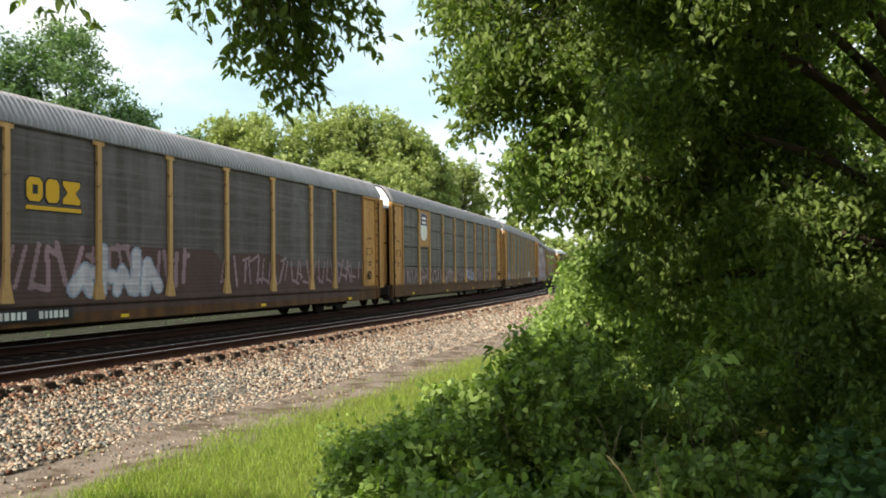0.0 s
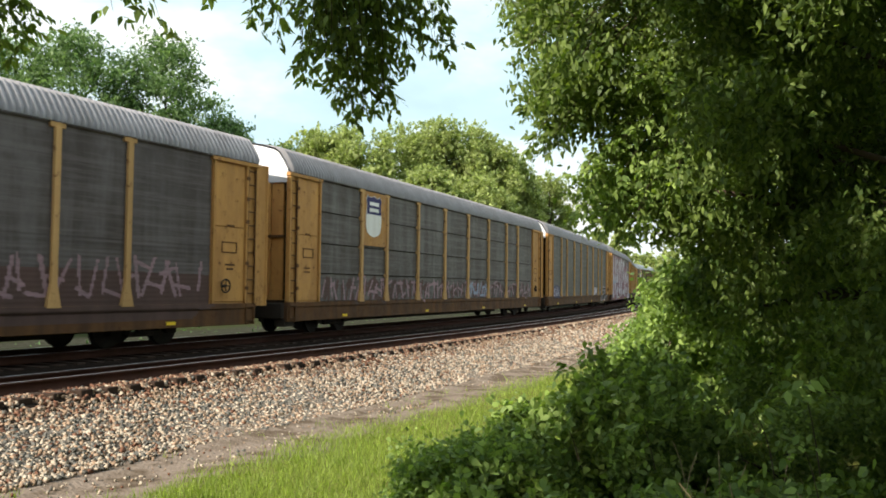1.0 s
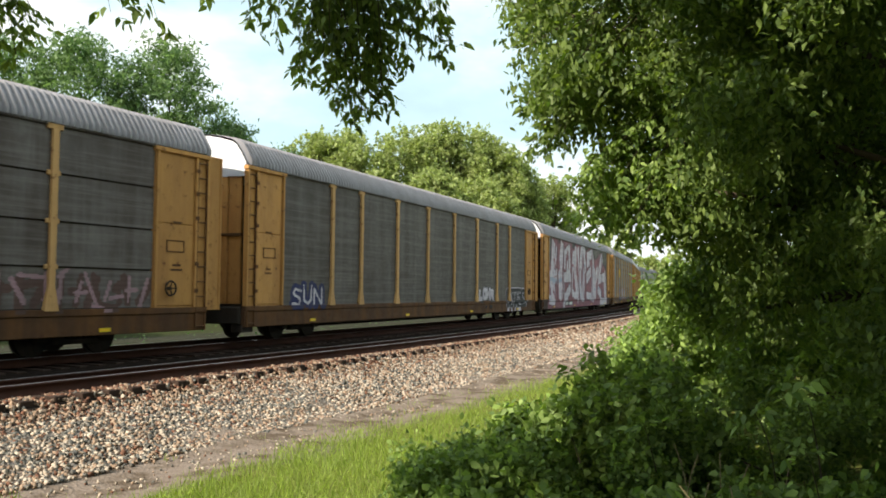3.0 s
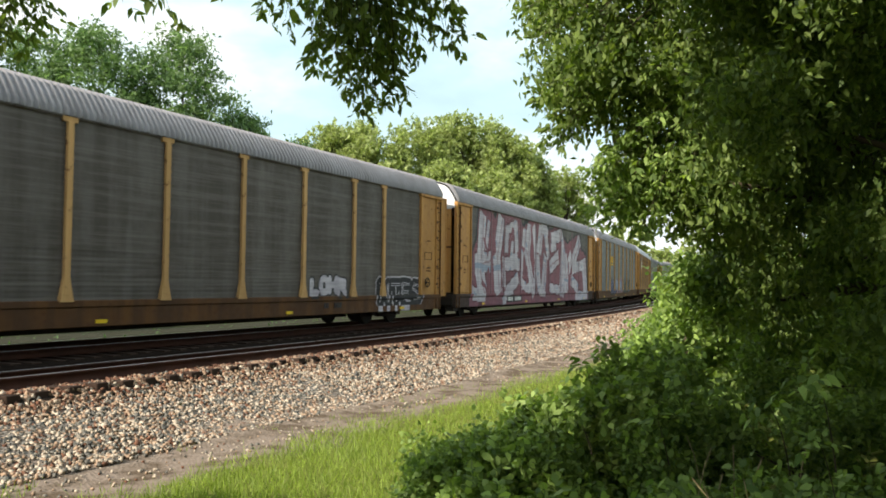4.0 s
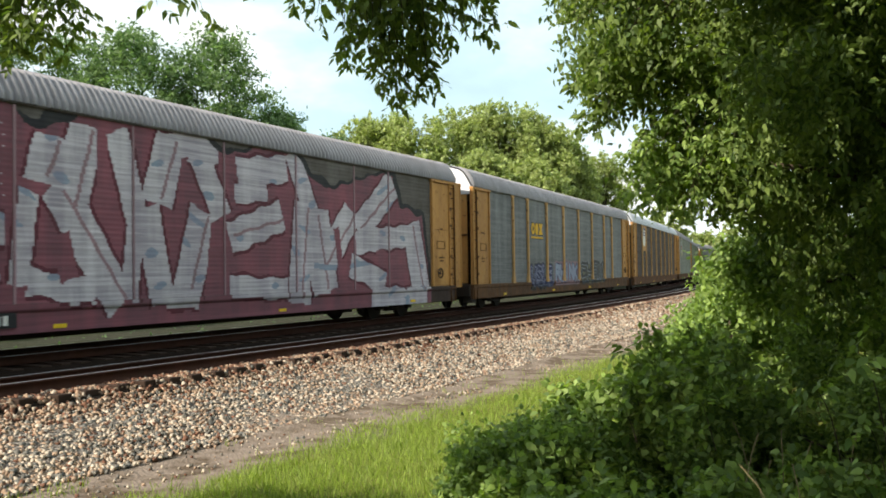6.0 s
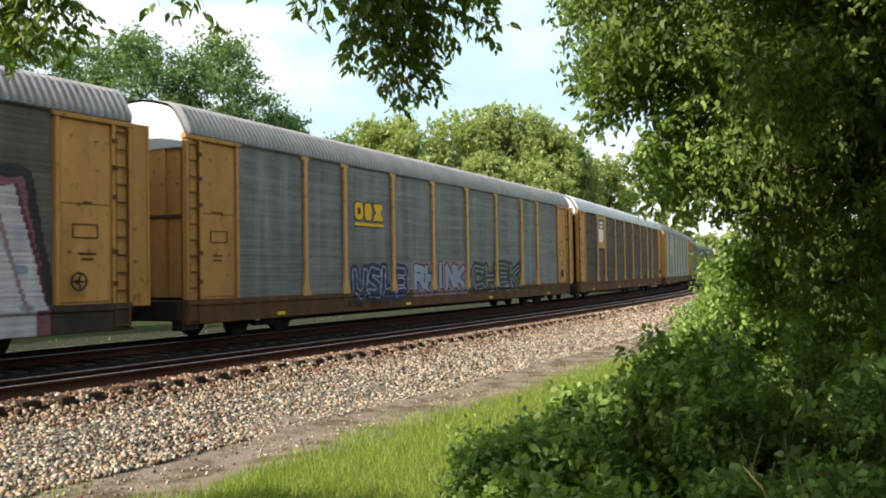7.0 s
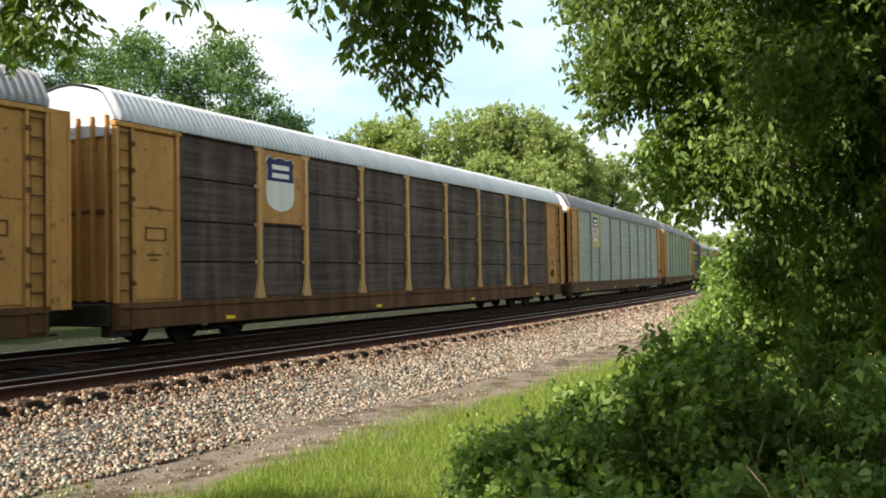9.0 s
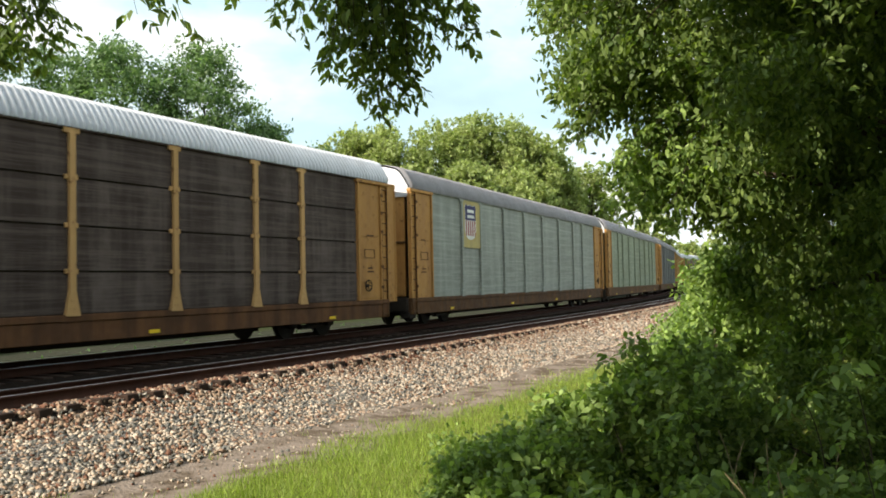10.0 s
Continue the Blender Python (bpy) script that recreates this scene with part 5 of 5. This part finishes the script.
    leafy_twigs("outer_bough", [(root, Vector((x, 7.7 + 0.35 * rg.uniform(-1, 1), z))) for x, z in ends for _ in range(3)], 0.075, big, 303, 0.42)
    root = Vector((3.2, 8.6, 3.0))
    ends = [(1.52, 2.42), (1.56, 2.25), (1.58, 2.1), (1.68, 1.98), (1.75, 2.12), (1.8, 2.35), (1.95, 2.2), (2.0, 1.98), (2.1, 2.5), (1.9, 1.9), (2.2, 1.95), (2.3, 2.3), (1.75, 2.5), (1.9, 2.75), (2.1, 2.9), (2.3, 2.7), (2.2, 3.1), (2.45, 3.0), (2.0, 3.25), (2.4, 2.5)]
    # paler bush leaf here: the sunlit clump's brightness is put into the colour
    leafy_twigs("outer_bough", [(root, Vector((x, 7.25 + 0.3 * rg.uniform(-1, 1), z))) for x, z in ends for _ in range(3)], 0.075, big, 304, 0.42, LEAF_BUSH)
    bm = bmesh.new()
    rod(bm, (-3.0, -2.0, 4.4), (-1.6, 2.0, 4.6), 0.07, 0.05, 8)
    rod(bm, (-1.6, 2.0, 4.6), hang, 0.05, 0.014, 8)
    rod(bm, (-1.6, 2.0, 4.6), side, 0.04, 0.014, 8)
    rod(bm, (-1.6, 2.0, 4.6), far_side, 0.04, 0.014, 8)
    part("limb", bm, BARK, t, smooth=True)

    # the unseen wood behind the camera, added to shade the thicket
    for k, (x, y) in enumerate(((-4.6, -0.9), (-1.2, -3.2), (-6.6, -3.8), (-2.6, -6.5))):
        bl = [(x + rg.uniform(-2.3, 2.6), y + rg.uniform(-2.6, 1.6 if k == 0 else 2.4), rg.uniform(4.3, 7.0 if k == 0 else 8.6), 0.55 if k == 0 else 0.85, 0.55 if k == 0 else 0.85, 0.5) for _ in range(16 if k == 0 else 34 if k == 2 else 46)]
        if k == 0:
            # extra unseen clumps added to shade the hanging twigs and low bushes
            bl += [(rg.uniform(-5.0, -3.8), rg.uniform(1.4, 2.4), rg.uniform(5.7, 6.4), 0.45, 0.45, 0.3) for _ in range(4)]
            bl += [(rg.uniform(-4.4, -2.6), rg.uniform(-0.3, 1.0), rg.uniform(5.8, 6.8), 0.45, 0.45, 0.3) for _ in range(3)]
        build_tree("box_elder_tree", "broad box elder behind the viewer's place", "tree", x, y - 1.0, -0.5, bl, 0.27, LEAF_NEAR, 480 if k == 0 else 1050 if k == 2 else 1400, 11, 0.28, 250 + k, 0.25, 0.8, 0.36, limbs=14, group="trees beside the camera")

    # an added high canopy, out of view, that keeps the inner thicket dark
    bl = [(rg.uniform(-1.3, 3.4), rg.uniform(0.0, 3.1), rg.uniform(5.8, 8.4), 0.8, 0.8, 0.5) for _ in range(46)]
    bl += [(rg.uniform(3.6, 8.0), rg.uniform(2.5, 7.5), rg.uniform(6.2, 8.6), 0.9, 0.9, 0.5) for _ in range(34)]
    build_tree("box_elder_tree", "unseen high box elder canopy added to shade the thicket", "tree", 4.2, -0.5, -0.5, bl, 0.27, LEAF_NEAR, 4200, 11, 0.28, 258, 0.22, 0.8, 0.36, limbs=12, tri=True, group="trees beside the camera")

    bl = [(rg.uniform(-10.6, -7.4), rg.uniform(-0.8, 1.6), rg.uniform(5.2, 7.2), 0.55, 0.55, 0.35) for _ in range(8)]
    build_tree("box_elder_tree", "box elder throwing dappled shade on the grass", "tree", -10.8, -2.0, -0.5, bl, 0.17, LEAF_NEAR, 300, 11, 0.25, 256, 0.22, 0.8, 0.36, limbs=10, group="trees beside the camera")

    # undergrowth: sunlit bush along the verge and the low brambles before it
    bl = []
    for k in range(60):
        y = rg.uniform(10.0, 17.0)
        z = rg.uniform(-0.5, 1.75)
        e = np.interp(z, (-0.6, 0.3, 1.0, 1.8), (0.19, 0.24, 0.275, 0.295))
        r = rg.uniform(0.3, 0.5)
        bl.append((e * y + r + 1.6 * rg.random() ** 1.4, y, z, r, r, r * 0.8))
    build_tree("bush", "sunlit leafy green bush on the verge of the path", "bush", 4.2, 13.0, -0.6, bl, 0.09, LEAF_BUSH, 3400, 13, 0.2, 260, 0.05, 0.4, 0.30, limbs=8, fine=True)
    for k, (cx, cy, n, w, top) in enumerate(((8.2, 17.5, 34, 2.0, 2.4), (7.6, 14.8, 30, 1.6, 1.8), (10.5, 21.0, 34, 2.4, 2.6), (4.9, 11.0, 26, 1.3, 1.6), (6.2, 13.0, 26, 1.5, 1.8), (5.2, 8.5, 26, 1.3, 1.3), (4.6, 6.4, 26, 1.2, 0.9), (6.8, 10.0, 26, 1.4, 1.4), (3.8, 4.6, 24, 1.0, 0.6), (6.4, 7.0, 26, 1.3, 1.4), (0.75, 7.5, 28, 0.85, 0.20), (1.75, 7.7, 30, 0.8, 0.58), (2.3, 7.5, 26, 0.8, 0.72), (3.3, 7.2, 24, 1.0, 0.7), (1.5, 6.0, 20, 1.0, 0.05), (3.0, 5.6, 22, 1.1, 0.3))):
        bl = []
        for j in range(n):
            x = cx + rg.uniform(-1, 1) * w
            y = cy + rg.uniform(-1, 1) * max(0.8, w * 0.7)
            f = 1 - ((x - cx) / w) ** 2 * 0.6
            r = rg.uniform(0.12, 0.3) * (2.0 if cy > 14 else 1.0)
            tall = rg.random() < 0.3
            bl.append((x, y, -0.5 + (top + 0.45) * f * rg.random() ** 0.7 + (rg.uniform(0.05, 0.26) if tall else 0), r * (0.5 if tall else 1), r * (0.5 if tall else 1), r * (1.1 if tall else 0.7)))
        build_tree("bush", "low leafy green bramble bush in the grass", "bush", cx, cy, -0.55, bl, (0.072, 0.055, 0.085)[k % 3] if k > 9 else 0.1 if k > 2 else 0.16, BUSH_DARK if k in (8, 9) else LEAF_BUSH, (950, 1200, 850)[k % 3] if k > 9 else 400, 12, 0.14, 270 + k, 0.03, 0.15, 0.33, limbs=6, fine=k > 9, group="low bushes")

    # broad-leaved shoots that catch the light, and dry grass stems
    for k, (x, y, z) in enumerate(((2.12, 4.5, 1.02), (2.2, 4.6, 0.62), (2.15, 5.2, 0.75), (1.55, 7.6, 0.78), (1.9, 6.6, 0.45), (1.35, 7.0, 0.42))):
        shoot = tagged(new("shoot"), "slender shoot with broad pale green leaves", "plant", group="leafy shoots")
        leafy_twigs("stem", [(Vector((x + 0.25, y + 0.1, -0.52)), Vector((x, y, z)))], 0.09, shoot, 310 + k, 0.22, LEAF_BUSH)
    straw = tagged(new("dry_grass"), "dry pale grass stems bending in the undergrowth", "grass")
    for k in range(16):
        x, y = rg.uniform(1.6, 2.7), rg.uniform(4.8, 6.2)
        bm = bmesh.new()
        h, lx = rg.uniform(0.5, 1.1), rg.uniform(-0.3, 0.2)
        spine = [(x + lx * f * f, y, -0.55 + h * f * (1.25 - 0.35 * f)) for f in (0, 0.3, 0.55, 0.8, 1.0)]
        for a, c in zip(spine[:-1], spine[1:]):
            rod(bm, a, c, 0.004, 0.003, 4)
        part("stalk", bm, STRAW, straw)


STRAW = material("dry_straw", (0.30, 0.24, 0.13), 0.9)
near_plants()


def build_grass():
    rg = np.random.default_rng(77)
    n = 110000
    y = 5.0 + 17.0 * rg.random(n) ** 1.6
    x = rg.uniform(-0.62, 0.34, n) * y
    q = offset_of(x, y)
    tuft = (np.sin(x * 3.1 + 2 * np.sin(y * 1.9)) * np.sin(y * 2.7 + 1.3 * np.sin(x * 2.3)) > 0.72) & (q > 3.75) & (rg.random(n) < 0.35)
    keep = tuft | (q > 4.92 + rg.normal(size=n) * 0.25 + 0.28 * np.sin(x * 1.7) + 0.12 * np.sin(x * 5.3 + y))
    x, y, q = x[keep], y[keep], q[keep]
    n = len(x)
    z = ground_z(q)
    h = rg.uniform(0.05, 0.15, n) * (1 + 0.6 * (rg.random(n) < 0.06))
    a = rg.uniform(0, 6.28, n)
    w = 0.005
    dx, dy = np.cos(a) * w, np.sin(a) * w
    lx, ly = rg.normal(size=n) * h * 0.4, rg.normal(size=n) * h * 0.4
    v = np.stack([np.stack([x - dx, y - dy, z], -1), np.stack([x + dx, y + dy, z], -1), np.stack([x + lx, y + ly, z + h], -1)], 1)
    tagged(mesh_object("grass", v, np.arange(n * 3).reshape(-1, 3), GRASS), "mown green grass beside the dirt path", "grass", kind="stuff")


build_grass()


def build_weeds():
    """Rank weeds along the far side of the railway, seen under the cars."""
    rg = np.random.default_rng(78)
    n = 500
    s = rg.uniform(-25, 75, n)
    q = rg.uniform(-SPACING - 8.5, -SPACING - 3.4, n)
    x, y, _ = rail_point(s, q)
    h = 0.6 * rg.random(n) ** 1.5 * (0.55 + 0.45 * np.sin(s * 0.9 + np.sin(s * 0.31) * 3))
    pts = np.stack([x, y, ground_z(q) + 0.05 + h], -1)
    tagged(leaves("weeds", pts, np.full(n, 0.13), BUSH_DARK, None, 79, -0.3, 0.22), "dark green weeds growing beyond the train", "weeds", kind="stuff")


build_weeds()

# ---- motion ----
def motions():
    times = [k / 30 for k in range(0, 301, 15)]
    for i, car in CARS:
        walk(car, [(t, car_paths(i, t)) for t in times])
        if i < 8:
            for part_ob in car.children_recursive:
                if part_ob.name.startswith("wheelset"):
                    rest = part_ob.matrix_basis.copy()
                    walk(part_ob, [(k / 30, rest @ pose(0, 0, 0, 0, -math.degrees((SPEED * k / 30 + 0.5 * SLOW * (k / 30) ** 2) / 0.42) % 360, 0)) for k in range(301)])


motions()
